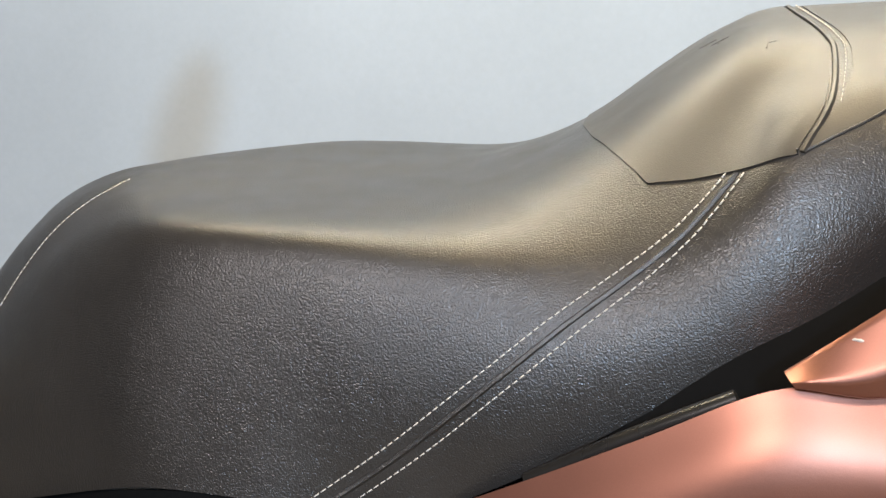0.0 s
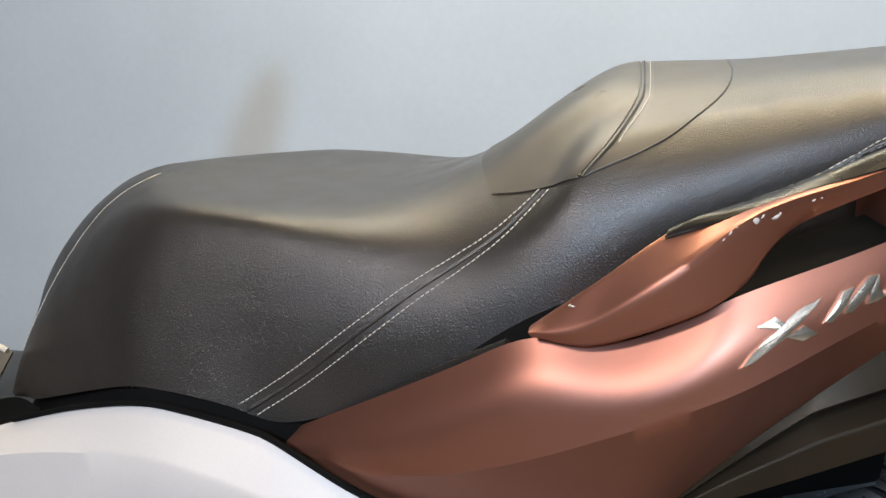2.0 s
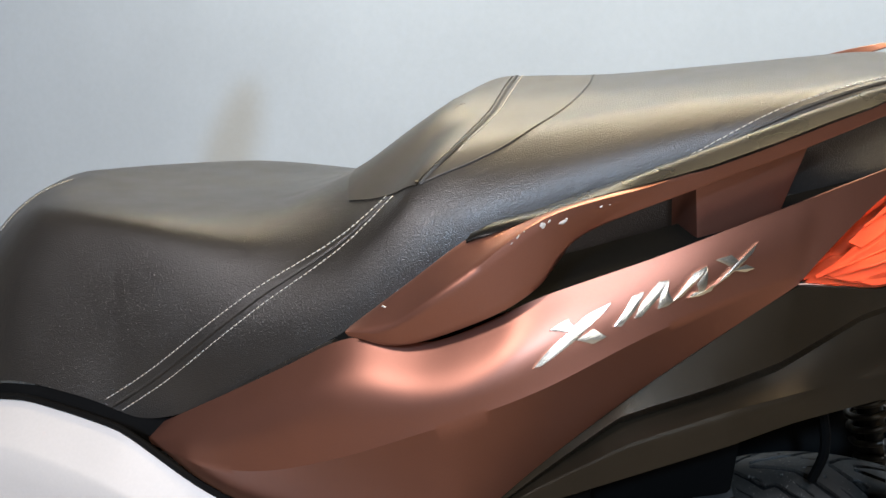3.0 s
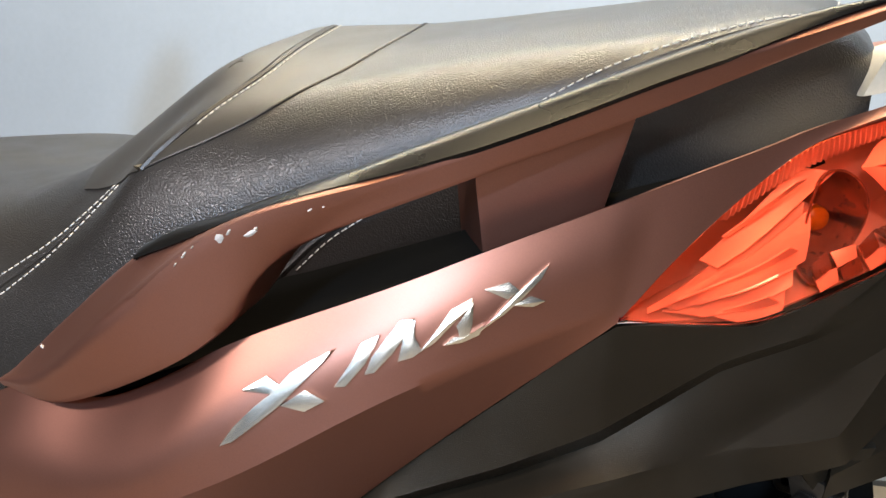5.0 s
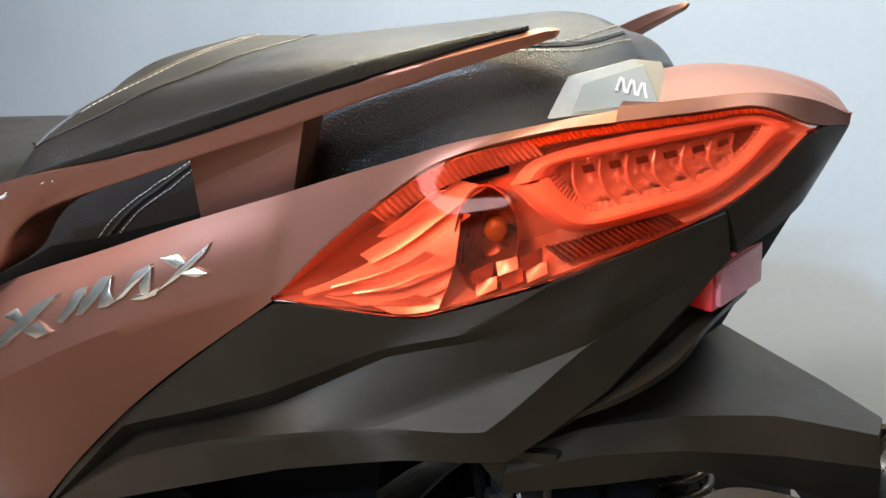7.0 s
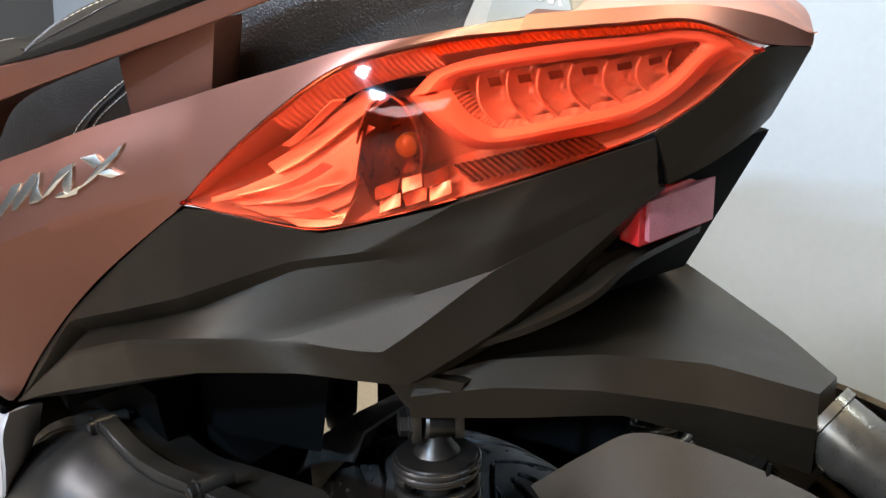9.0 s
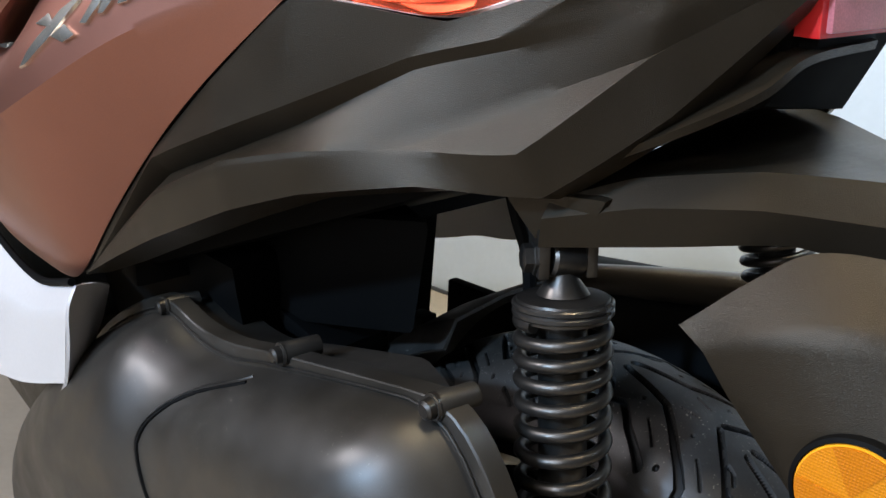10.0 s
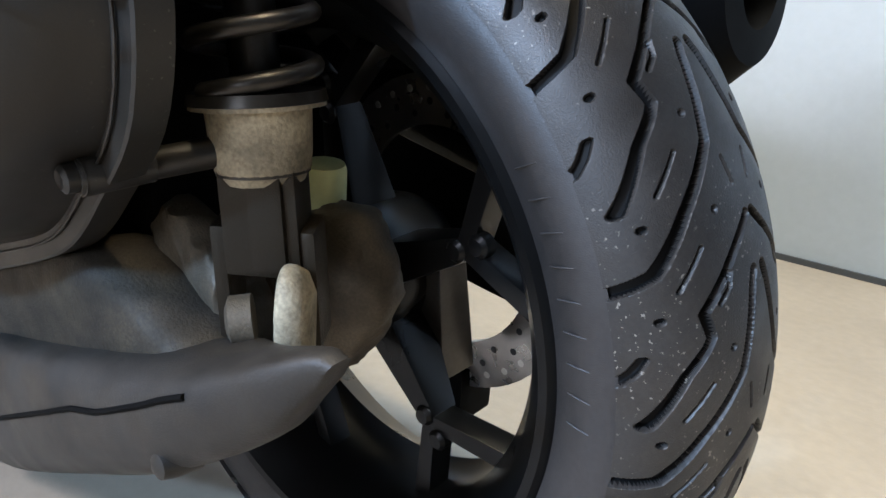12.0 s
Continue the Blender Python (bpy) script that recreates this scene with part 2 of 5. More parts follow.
def tube(name, pts, radius, material, parent, label="", sides=10, radii=None):
    """A round bar along places."""
    p = [Vector(q) for q in pts]
    rings = []
    s = None
    for i, q in enumerate(p):
        d = (p[min(i + 1, len(p) - 1)] - p[max(i - 1, 0)]).normalized()
        if s is None:
            s, t = frame_at(d)
        else:
            s = (s - d * s.dot(d)).normalized()
        t = d.cross(s)
        r = radii[i] if radii else radius
        rings.append([q + s * r * math.cos(2 * math.pi * k / sides) + t * r * math.sin(2 * math.pi * k / sides) for k in range(sides)])
    return closed_loft(name, rings, material, parent, label)


def lathe(name, a, b, profile, material, parent, label="", sides=32, loop=False):
    """Turned about the line a to b; profile: (metres along, radius)."""
    a, b = Vector(a), Vector(b)
    d = (b - a).normalized()
    s, t = frame_at(d)
    rings = [[a + d * h + (s * math.cos(2 * math.pi * k / sides) + t * math.sin(2 * math.pi * k / sides)) * max(r, 1e-4) for k in range(sides)] for h, r in profile]
    return closed_loft(name, rings, material, parent, label, 35, loop)


def block(name, corners, material, parent, label="", bevel=0.003):
    """A solid with eight corners (four below, four above), its edges rounded."""
    bm = bmesh.new()
    v = [bm.verts.new(c) for c in corners]
    for f in ((0, 1, 2, 3), (7, 6, 5, 4), (0, 4, 5, 1), (1, 5, 6, 2), (2, 6, 7, 3), (3, 7, 4, 0)):
        bm.faces.new([v[i] for i in f])
    if bevel:
        bmesh.ops.bevel(bm, geom=list(bm.edges), offset=bevel, segments=2, affect="EDGES", profile=0.7)
    return part(name, bm, material, parent, label)


def box(name, lo, hi, material, parent, label="", bevel=0.003):
    (a, b, c), (d, e, f) = lo, hi
    return block(name, [(a, b, c), (d, b, c), (d, e, c), (a, e, c), (a, b, f), (d, b, f), (d, e, f), (a, e, f)], material, parent, label, bevel)


def prism(name, outline, depth, material, parent, label="", bevel=0.002, smooth=35.0):
    """An outline of places pushed by the vector depth."""
    bm = bmesh.new()
    d = Vector(depth)
    a = [bm.verts.new(p) for p in outline]
    b = [bm.verts.new(Vector(p) + d) for p in outline]
    n = len(a)
    bm.faces.new(a)
    bm.faces.new(b[::-1])
    for i in range(n):
        bm.faces.new((a[i], b[i], b[(i + 1) % n], a[(i + 1) % n]))
    if bevel:
        bmesh.ops.bevel(bm, geom=list(bm.edges), offset=bevel, segments=2, affect="EDGES", profile=0.7)
    bmesh.ops.triangulate(bm, faces=[f for f in bm.faces if len(f.verts) > 4])
    return part(name, bm, material, parent, label, smooth)


# ---- the room ----
def room_box(name, lo, hi, material, label, category, turn=0.0):
    (a, b, c), (d, e, f) = lo, hi
    me = mesh_of(name, [(a, b, c), (d, b, c), (d, e, c), (a, e, c), (a, b, f), (d, b, f), (d, e, f), (a, e, f)],
                 [(3, 2, 1, 0), (4, 5, 6, 7), (0, 1, 5, 4), (1, 2, 6, 5), (2, 3, 7, 6), (3, 0, 4, 7)], material, 0)
    me.polygons.foreach_set("use_smooth", [False] * 6)
    ob = tagged(new(name, me), label, category, kind="structure")
    ob.rotation_euler.z = turn
    return ob


TURN = math.atan(0.10)
room_box("floor", (-3.6, -4.2, -0.1), (3.2, 2.0, 0), FLOOR, "tan painted concrete floor under the scooter", "floor")
room_box("wall_back", (-4.2, 1.19, -0.1), (4.2, 1.33, 2.7), WALL, "pale blue-grey painted wall behind the scooter", "wall", TURN)
# strip added to draw the dark gap line where wall meets floor
room_box("baseboard", (-4.2, 1.182, 0.0), (4.2, 1.188, 0.012), mat("dark_gap_line", (0.05, 0.055, 0.06), 0.6), "thin dark strip drawn for the gap line at the foot of the wall", "baseboard", TURN)
# unseen walls and ceiling close the room; their dark colour cuts bounced light
room_box("wall_front", (-3.8, -4.35, -0.1), (3.4, -4.2, 2.7), ROOM, "unseen wall, kept dark to cut bounced light", "wall")
room_box("wall_left", (-3.75, -4.2, -0.1), (-3.6, 2.0, 2.7), ROOM, "unseen side wall, kept dark to cut bounced light", "wall")
room_box("wall_right", (3.2, -4.2, -0.1), (3.35, 2.0, 2.7), ROOM, "unseen side wall, kept dark to cut bounced light", "wall")
room_box("ceiling", (-3.8, -4.35, 2.7), (3.4, 2.0, 2.8), CEILING, "plain grey ceiling", "ceiling")

# ---- the scooter ----
scooter = tagged(new("scooter"), "copper, white and black maxi scooter leaning on its side stand", "scooter")
scooter.matrix_world = ROOT


# -- seat --
SEAT_TOP = [(-1.25, MID, .52), (-1.215, MID, .63), (-1.125, MID, .750), (-1.013, MID, .803), (-.92, MID, .800), (-.76, MID, .798), (-.635, MID, .812),
            (-.546, MID, .848), (-.48, MID, .897), (-.421, MID, .937), (-.38, MID, .947), (-.29, MID, .950), (-.2, MID, .959), (-.1, MID, .970), (-.03, MID, .977), (.010, MID, .968), (.032, MID, .946)]
SEAT_IN = [(-1.24, -.035, .52), (-1.205, -.04, .63), (-1.105, -.05, .740), (-.995, -.06, .798), (-.90, -.09, .799), (-.76, -.105, .797), (-.635, -.105, .806),
           (-.546, -.095, .840), (-.485, -.085, .884), (-.43, -.08, .920), (-.385, -.075, .927), (-.29, -.072, .936), (-.2, -.07, .949), (-.1, -.066, .959), (-.03, -.055, .966), (.008, -.04, .958), (.030, -.034, .94)]
SEAT_ED = [(-1.22, -.07, .52), (-1.17, -.085, .627), (-1.07, -.10, .728), (-.965, -.125, .788), (-.875, -.165, .800), (-.76, -.185, .799), (-.64, -.188, .795),
           (-.55, -.178, .806), (-.49, -.160, .838), (-.44, -.14, .876), (-.397, -.125, .906), (-.30, -.115, .921), (-.2, -.11, .939), (-.1, -.102, .951), (-.03, -.085, .961), (.008, -.064, .955), (.029, -.055, .937)]
SEAT_SH = [(-1.195, -.115, .52), (-1.14, -.13, .615), (-1.045, -.148, .705), (-.945, -.175, .768), (-.865, -.205, .786), (-.76, -.218, .781), (-.65, -.224, .772),
           (-.56, -.222, .772), (-.5, -.218, .79), (-.45, -.212, .826), (-.410, -.192, .872), (-.31, -.160, .903), (-.2, -.146, .926), (-.1, -.132, .942), (-.03, -.105, .954), (.007, -.08, .950), (.028, -.068, .933)]
SEAT_MID = [(-1.165, -.165, .515), (-1.11, -.185, .585), (-1.01, -.21, .655), (-.925, -.235, .70), (-.85, -.248, .708), (-.76, -.254, .700), (-.66, -.257, .695),
            (-.57, -.254, .715), (-.5, -.247, .745), (-.45, -.240, .776), (-.40, -.226, .818), (-.31, -.200, .858), (-.2, -.176, .892), (-.1, -.150, .917), (-.03, -.120, .934), (.006, -.096, .935), (.027, -.080, .924)]
SEAT_BOT = [(-1.15, -.150, .505), (-1.08, -.205, .54), (-.98, -.245, .583), (-.893, -.272, .617), (-.84, -.281, .628), (-.75, -.281, .622), (-.69, -.272, .606),
            (-.6, -.266, .642), (-.52, -.259, .691), (-.46, -.250, .729), (-.40, -.236, .760), (-.31, -.204, .793), (-.2, -.176, .815), (-.1, -.146, .845), (-.03, -.116, .87), (.004, -.096, .887), (.026, -.082, .895)]
left_half = grid_of([SEAT_TOP, SEAT_IN, SEAT_ED, SEAT_SH, SEAT_MID, SEAT_BOT], 150, 8)
for _ in range(8):
    left_half = [left_half[0]] + [[(a + 2 * b + c) / 4 for a, b, c in zip(*rows)] for rows in zip(left_half, left_half[1:], left_half[2:])] + [left_half[-1]]
for _ in range(7):
    left_half = [[line[0]] + [(a + 2 * b + c) / 4 for a, b, c in zip(line, line[1:], line[2:])] + [line[-1]] for line in left_half]
whole = [[Vector((p.x, 2 * MID - p.y, p.z)) for p in line[:0:-1]] + line for line in left_half]
bm = bmesh.new()
vs = [[bm.verts.new(p) for p in line] for line in whole]
for a, b in zip(vs, vs[1:]):
    for i in range(len(a) - 1):
        bm.faces.new((a[i], a[i + 1], b[i + 1], b[i]))
bm.faces.new(vs[0])
bm.faces.new(vs[-1][::-1])
for a, b in zip(vs, vs[1:]):
    bm.faces.new((a[0], b[0], b[-1], a[-1]))
bmesh.ops.triangulate(bm, faces=[f for f in bm.faces if len(f.verts) > 4])
from mathutils.bvhtree import BVHTree
seat = part("seat", bm, LEATHER, scooter, "grained dark grey leather two-level seat", 60)
seat_tree = BVHTree.FromPolygons([v.co.copy() for v in seat.data.vertices], [tuple(p.vertices) for p in seat.data.polygons])


def drape(tree, pts, n, lift):
    """n places along the curve through pts, laid on a surface."""
    out = []
    for p in even(pts, n):
        q, nor, _, _ = tree.find_nearest(p)
        out.append((q + nor * lift, nor))
    return out


def stitch(name, pts, tree, parent, pitch=0.0058, label="", width=0.0009):
    """A run of short threads along a curve on a surface."""
    length = sum((b - a).length for a, b in zip(even(pts, 60), even(pts, 60)[1:]))
    n = max(4, int(length / pitch))
    places = drape(tree, pts, 2 * n, 0.0004)
    verts, faces = [], []
    for i in range(n):
        (a, na), (b, nb) = places[2 * i], places[2 * i + 1]
        d = b - a
        a, b = a - d * 0.2, b + d * 0.2
        s = d.normalized().cross(na) * width * 0.5
        k = len(verts)
        top = na * width * 0.8
        verts += [a - s, a + s, b + s, b - s, a - s * .5 + top, a + s * .5 + top, b + s * .5 + top, b - s * .5 + top]
        faces += [(k + 4, k + 5, k + 6, k + 7), (k, k + 1, k + 5, k + 4), (k + 1, k + 2, k + 6, k + 5), (k + 2, k + 3, k + 7, k + 6), (k + 3, k, k + 4, k + 7)]
    ob = put(name, mesh_of(name, verts, faces, THREAD, 0), parent, label)
    return tagged(ob, kind="stuff")


def welt(name, pts, tree, parent, radius=0.0012, lift=0.0003, material=None, n=90):
    return tube(name, [p for p, _ in drape(tree, pts, n, lift)], radius, material or LEATHER, parent, sides=6)


SEAM = [(-.742, -.277, .609), (-.677, -.267, .656), (-.609, -.254, .713), (-.565, -.239, .748), (-.522, -.222, .778), (-.488, -.208, .805), (-.462, -.192, .832), (-.455, -.187, .842)]
stitch("stitching", [Vector(p) + Vector((-.009, 0, .005)) for p in SEAM], seat_tree, seat, label="pale double stitching")
stitch("stitching", [Vector(p) + Vector((.009, 0, -.005)) for p in SEAM], seat_tree, seat, label="pale double stitching")
welt("piping", [Vector(p) + Vector((.001, 0, 0)) for p in SEAM], seat_tree, seat, 0.0024, -0.0006)
NOSE_SEAM = [(-.982, -.05, .812), (-.994, -.075, .798), (-1.048, -.10, .757), (-1.096, -.125, .701), (-1.132, -.15, .646), (-1.15, -.175, .596)]
stitch("stitching", NOSE_SEAM, seat_tree, seat)
welt("piping", [Vector(p) + Vector((-.005, 0, .003)) for p in NOSE_SEAM], seat_tree, seat, 0.002, -0.0006)


def patch(name, guides, nu, nv, lift, material, parent, label=""):
    """A thin cover laid on the seat between guides."""
    g = grid_of(guides, nu, nv)
    out = []
    for line in g:
        row = []
        for p in line:
            q, nor, _, _ = seat_tree.find_nearest(p)
            row.append(q + nor * lift)
        out.append(row)
    return shell(name, out, 0.004, material, parent, label)


H_SEAM = [(-.418, -.203, .860), (-.397, -.176, .891), (-.379, -.115, .914), (-.377, -.080, .928), (-.383, MID, .946)]
mirror_y = lambda pts: [(x, 2 * MID - y, z) for x, y, z in pts[::-1]]
# raised back rest pad of smoother vinyl with a pressed mark
whole_seam = H_SEAM + mirror_y(H_SEAM)[1:]
corners = [(-.423, -.203, .858), (-.458, -.183, .841), (-.483, -.173, .833), (-.508, -.163, .828), (-.529, -.115, .840), (-.545, -.06, .846), (-.554, MID, .849)]
corners += [(x, 2 * MID - y, z) for x, y, z in corners[-2::-1]]
front_line = [Vector(a).lerp(Vector(b), k / 4) for a, b in zip(corners, corners[1:]) for k in range(4)] + [Vector(corners[-1])]
pad = patch("back_pad", [[Vector(p) + Vector((-.004, 0, 0)) for p in even(whole_seam, 49)], [a.lerp(b, .5) for a, b in zip(even(whole_seam, 49), front_line)], front_line], 97, 10, .0013, PAD, seat, "smooth dark vinyl back pad")
stitch("stitching", [Vector(p) + Vector((.007, 0, 0)) for p in H_SEAM[1:]], seat_tree, seat)
welt("piping", whole_seam, seat_tree, seat, 0.0022, 0.0002, PAD)
# front panel of the pillion seat
P_EDGE = [(-.416, -.204, .862), (-.395, -.196, .870), (-.369, -.185, .881), (-.341, -.166, .896), (-.314, -.129, .915), (-.298, -.088, .931), (-.294, -.04, .942), (-.297, MID, .949)]
p_all = P_EDGE + mirror_y(P_EDGE)[1:]
panel = patch("pillion_front", [[p + Vector((.011 * min(1, k / 4, (24 - k) / 4), 0, 0)) for k, p in enumerate(even(whole_seam, 25))], [a.lerp(b, .5) for a, b in zip(even(whole_seam, 25), even(p_all, 25))], even(p_all, 25)], 60, 8, .0007, PAD, seat, "smooth vinyl panel of the pillion seat")
welt("piping", p_all, seat_tree, seat, 0.0011, 0.0003, LEATHER)
stitch("stitching", p_all, seat_tree, seat, 0.006, width=.0007)
# pillion seams beside the rail
L_SEAM = [(-.330, -.21, .786), (-.300, -.21, .816), (-.262, -.205, .843), (-.207, -.190, .878), (-.169, -.172, .903), (-.129, -.150, .925), (-.078, -.125, .945), (-.030, -.098, .962), (.004, -.06, .963), (.010, MID, .966)]
L_SEAM2 = [(-.298, -.21, .802), (-.272, -.21, .825), (-.237, -.2, .849), (-.190, -.185, .885), (-.129, -.165, .915), (-.078, -.138, .936), (-.024, -.108, .954), (.012, -.065, .955), (.020, MID, .957)]
stitch("stitching", L_SEAM, seat_tree, seat)
stitch("stitching", L_SEAM2, seat_tree, seat)
welt("piping", [(Vector(a) + Vector(b)) / 2 for a, b in zip(even(L_SEAM, 12), even(L_SEAM2, 12))], seat_tree, seat, 0.0022, -.0004)
# pressed mark on the pad: four slanted strokes
pad_tree = BVHTree.FromPolygons([v.co.copy() for v in pad.data.vertices], [tuple(p.vertices) for p in pad.data.polygons])
for k in range(5):
    f = k / 4
    a, b = Vector((-.458, -.012, .917)).lerp(Vector((-.424, -.082, .915)), f), Vector((-.446, -.020, .924)).lerp(Vector((-.412, -.084, .923)), f)
    tube("pressed_mark", [p for p, _ in drape(pad_tree, [a, b], 6, -.0004)], .0009, PAD, pad, sides=6)
    if k != 2:
        tube("pressed_mark", [p for p, _ in drape(pad_tree, [a + Vector((.004, -.008, .001)), b - Vector((.004, -.006, .001))], 6, -.0004)], .0009, PAD, pad, sides=6)

def flipped(pts):
    return [Vector((p[0], 2 * MID - p[1], p[2])) for p in pts]


def tree_of(ob):
    return BVHTree.FromPolygons([v.co.copy() for v in ob.data.vertices], [tuple(p.vertices) for p in ob.data.polygons])


# seat base between seat and panels; its black also stands for shade under the seat
B_UP = [(-1.14, -.145, .512), (-1.06, -.200, .545), (-.96, -.242, .588), (-.88, -.270, .616), (-.80, -.278, .625), (-.72, -.274, .615), (-.66, -.262, .612), (-.58, -.244, .672), (-.48, -.232, .742), (-.40, -.222, .774), (-.30, -.224, .803), (-.15, -.182, .850), (.0, -.10, .885)]
B_LO = [(-1.16, -.160, .47), (-1.06, -.215, .51), (-.96, -.262, .56), (-.88, -.285, .588), (-.80, -.289, .600), (-.72, -.284, .585), (-.66, -.268, .575), (-.58, -.27, .635), (-.48, -.272, .70), (-.40, -.278, .735), (-.30, -.265, .775), (-.15, -.225, .83), (.0, -.13, .885)]
shell("seat_base", grid_of([B_UP, B_LO], 60, 4), .006, BLACK, scooter, "plain black seat base edge, also standing for shade under the seat")
tube("seat_bumper", even([(-.585, -.272, .650), (-.52, -.281, .693), (-.462, -.288, .727)], 12), .006, GLOSS, scooter, "glossy black strip under the seat", 10)

# -- white side panel --
W_TOP = [(-1.5, -.27, .40), (-1.30, -.278, .462), (-1.179, -.284, .503), (-1.024, -.288, .563), (-.933, -.291, .594), (-.846, -.294, .614), (-.785, -.296, .614), (-.71, -.298, .606), (-.678, -.300, .596), (-.60, -.304, .563), (-.52, -.302, .541), (-.43, -.296, .532), (-.345, -.290, .556)]
W_EDGE = [(-1.5, -.31, .385), (-1.30, -.318, .445), (-1.179, -.322, .485), (-1.024, -.325, .540), (-.933, -.326, .562), (-.846, -.328, .574), (-.785, -.330, .572), (-.71, -.332, .560), (-.66, -.332, .547), (-.60, -.330, .530), (-.52, -.325, .512), (-.43, -.312, .508), (-.340, -.300, .538)]
W_LOW = [(-1.5, -.36, .20), (-1.30, -.365, .24), (-1.179, -.368, .27), (-1.024, -.368, .30), (-.933, -.366, .32), (-.846, -.364, .33), (-.785, -.362, .34), (-.71, -.358, .345), (-.66, -.354, .36), (-.60, -.348, .38), (-.52, -.335, .41), (-.44, -.322, .43), (-.36, -.305, .46)]
shell("side_panel", grid_of([W_TOP, W_EDGE, W_LOW], 70, 8, sharp=(1,)), .0035, WHITE, scooter, "white painted lower side panel")
shell("side_panel", grid_of([W_TOP, W_EDGE, W_LOW], 40, 4, sharp=(1,)), .0035, WHITE, scooter, "white painted lower side panel", mirror=True)
# its folded rear end
shell("panel_return", grid_of([[(-.345, -.290, .556), (-.340, -.300, .538), (-.345, -.303, .50), (-.365, -.306, .455), (-.40, -.312, .425)], [(-.355, -.272, .551), (-.358, -.278, .525), (-.375, -.278, .485), (-.415, -.278, .440), (-.46, -.28, .405)], [(-.371, -.255, .540), (-.390, -.255, .515), (-.420, -.255, .478), (-.475, -.255, .428), (-.54, -.255, .38)]], 24, 6), .003, WHITE, scooter, "white folded rear end of the side panel")
block("belly_cover", [(-1.1, -.24, .12), (-.62, -.24, .14), (-.62, .20, .14), (-1.1, .20, .12), (-1.1, -.29, .42), (-.60, -.25, .40), (-.60, .22, .40), (-1.1, .22, .42)], PLASTIC, scooter, "dark plastic belly cover under the side panel", .02)
tube("panel_gap", even([(x, y - .001, z + .003) for x, y, z in W_TOP[3:]], 50), .0035, BLACK, scooter, "black edge strip along the side panel", 8)
# floor console ahead of the seat
console = block("front_console", [(-1.62, -.17, .20), (-1.19, -.20, .30), (-1.19, .22, .30), (-1.62, .19, .20), (-1.66, -.12, .40), (-1.21, -.13, .425), (-1.21, .15, .425), (-1.66, .14, .40)], GLOSS, scooter, "glossy black centre console ahead of the seat", .03)
shell("console_trim", grid_of([[(-1.5, -.19, .40), (-1.226, -.22, .50), (-1.09, -.232, .555), (-1.03, -.245, .556)], [(-1.5, -.275, .385), (-1.226, -.275, .470), (-1.09, -.278, .522), (-1.035, -.28, .550)]], 24, 6), .004, BLACK, scooter, "black trim beside the console")
riser = shell("console_riser", grid_of([[(-1.185, -.135, .56), (-1.235, -.14, .585), (-1.29, -.145, .645), (-1.36, -.15, .73)], [(-1.20, -.165, .515), (-1.255, -.17, .52), (-1.315, -.175, .57), (-1.40, -.18, .65)], [(-1.225, -.185, .485), (-1.29, -.19, .475), (-1.36, -.195, .51), (-1.45, -.20, .57)]], 24, 6), .004, mat("smoked_bronze_plastic", (.10, .085, .06), .28, .3, stain=.15), scooter, "glossy bronze-grey console cover")
tube("edge_strip", even([(-1.19, -.138, .563), (-1.24, -.143, .590), (-1.293, -.148, .65), (-1.36, -.153, .737)], 16), .004, SILVER, riser, "bright edge", 8)
riser_tree = tree_of(riser)


def decal(name, corners, tree, material, parent, label="", lift=.0006, n=7):
    """A thin printed film laid on a surface between four corners."""
    a, b, c, d = [Vector(p) for p in corners]
    g = []
    for i in range(n):
        row = []
        for j in range(n):
            p = a.lerp(b, j / (n - 1)).lerp(d.lerp(c, j / (n - 1)), i / (n - 1))
            q, nor, _, _ = tree.find_nearest(p)
            row.append(q + (nor if nor.y < 0 else -nor) * lift)
        g.append(row)
    return shell(name, g, .0003, material, parent, label)


sa, sb, sc, sd = Vector((-1.33, -.155, .575)), Vector((-1.262, -.152, .604)), Vector((-1.237, -.152, .572)), Vector((-1.305, -.165, .522))
sticker = decal("warning_sticker", (sa, sb, sc, sd), riser_tree, INK, riser, "black warning sticker with an orange band and grey lines")
decal("orange_band", (sa, sb, sb.lerp(sc, .2), sa.lerp(sd, .2)), riser_tree, ORANGE, riser, "orange band", .0012)
for k in range(7):
    f0, f1 = .28 + .095 * k, .32 + .095 * k
    l0, l1, r0, r1 = sa.lerp(sd, f0), sa.lerp(sd, f1), sb.lerp(sc, f0), sb.lerp(sc, f1)
    decal("text_bar", (l0.lerp(r0, .45), l0.lerp(r0, .97), l1.lerp(r1, .97), l1.lerp(r1, .45)), riser_tree, PAPER, riser, "", .0013, 4)
decal("picture_field", (sa.lerp(sd, .45).lerp(sb.lerp(sc, .45), .08), sa.lerp(sd, .45).lerp(sb.lerp(sc, .45), .36), sa.lerp(sd, .85).lerp(sb.lerp(sc, .85), .36), sa.lerp(sd, .85).lerp(sb.lerp(sc, .85), .08)), riser_tree, PAPER, riser, "white picture field", .0013, 5)

# -- mirror on its stalk, on the handlebar: unseen, set so its shadow falls on the wall --
lathe("handlebar", (-1.191, -.08, 1.06), (-1.061, -.42, 1.06), [(0, .011), (.20, .011), (.205, .016), (.33, .017), (.345, .012)], BLACK, scooter, "black handlebar end with grip", 16)
mirror_arm = tube("mirror", even([(-1.116, -.26, 1.06), (-1.081, -.30, 1.14), (-1.033, -.35, 1.23)], 10), .007, BLACK, scooter, "black mirror on a curved stalk", 8)
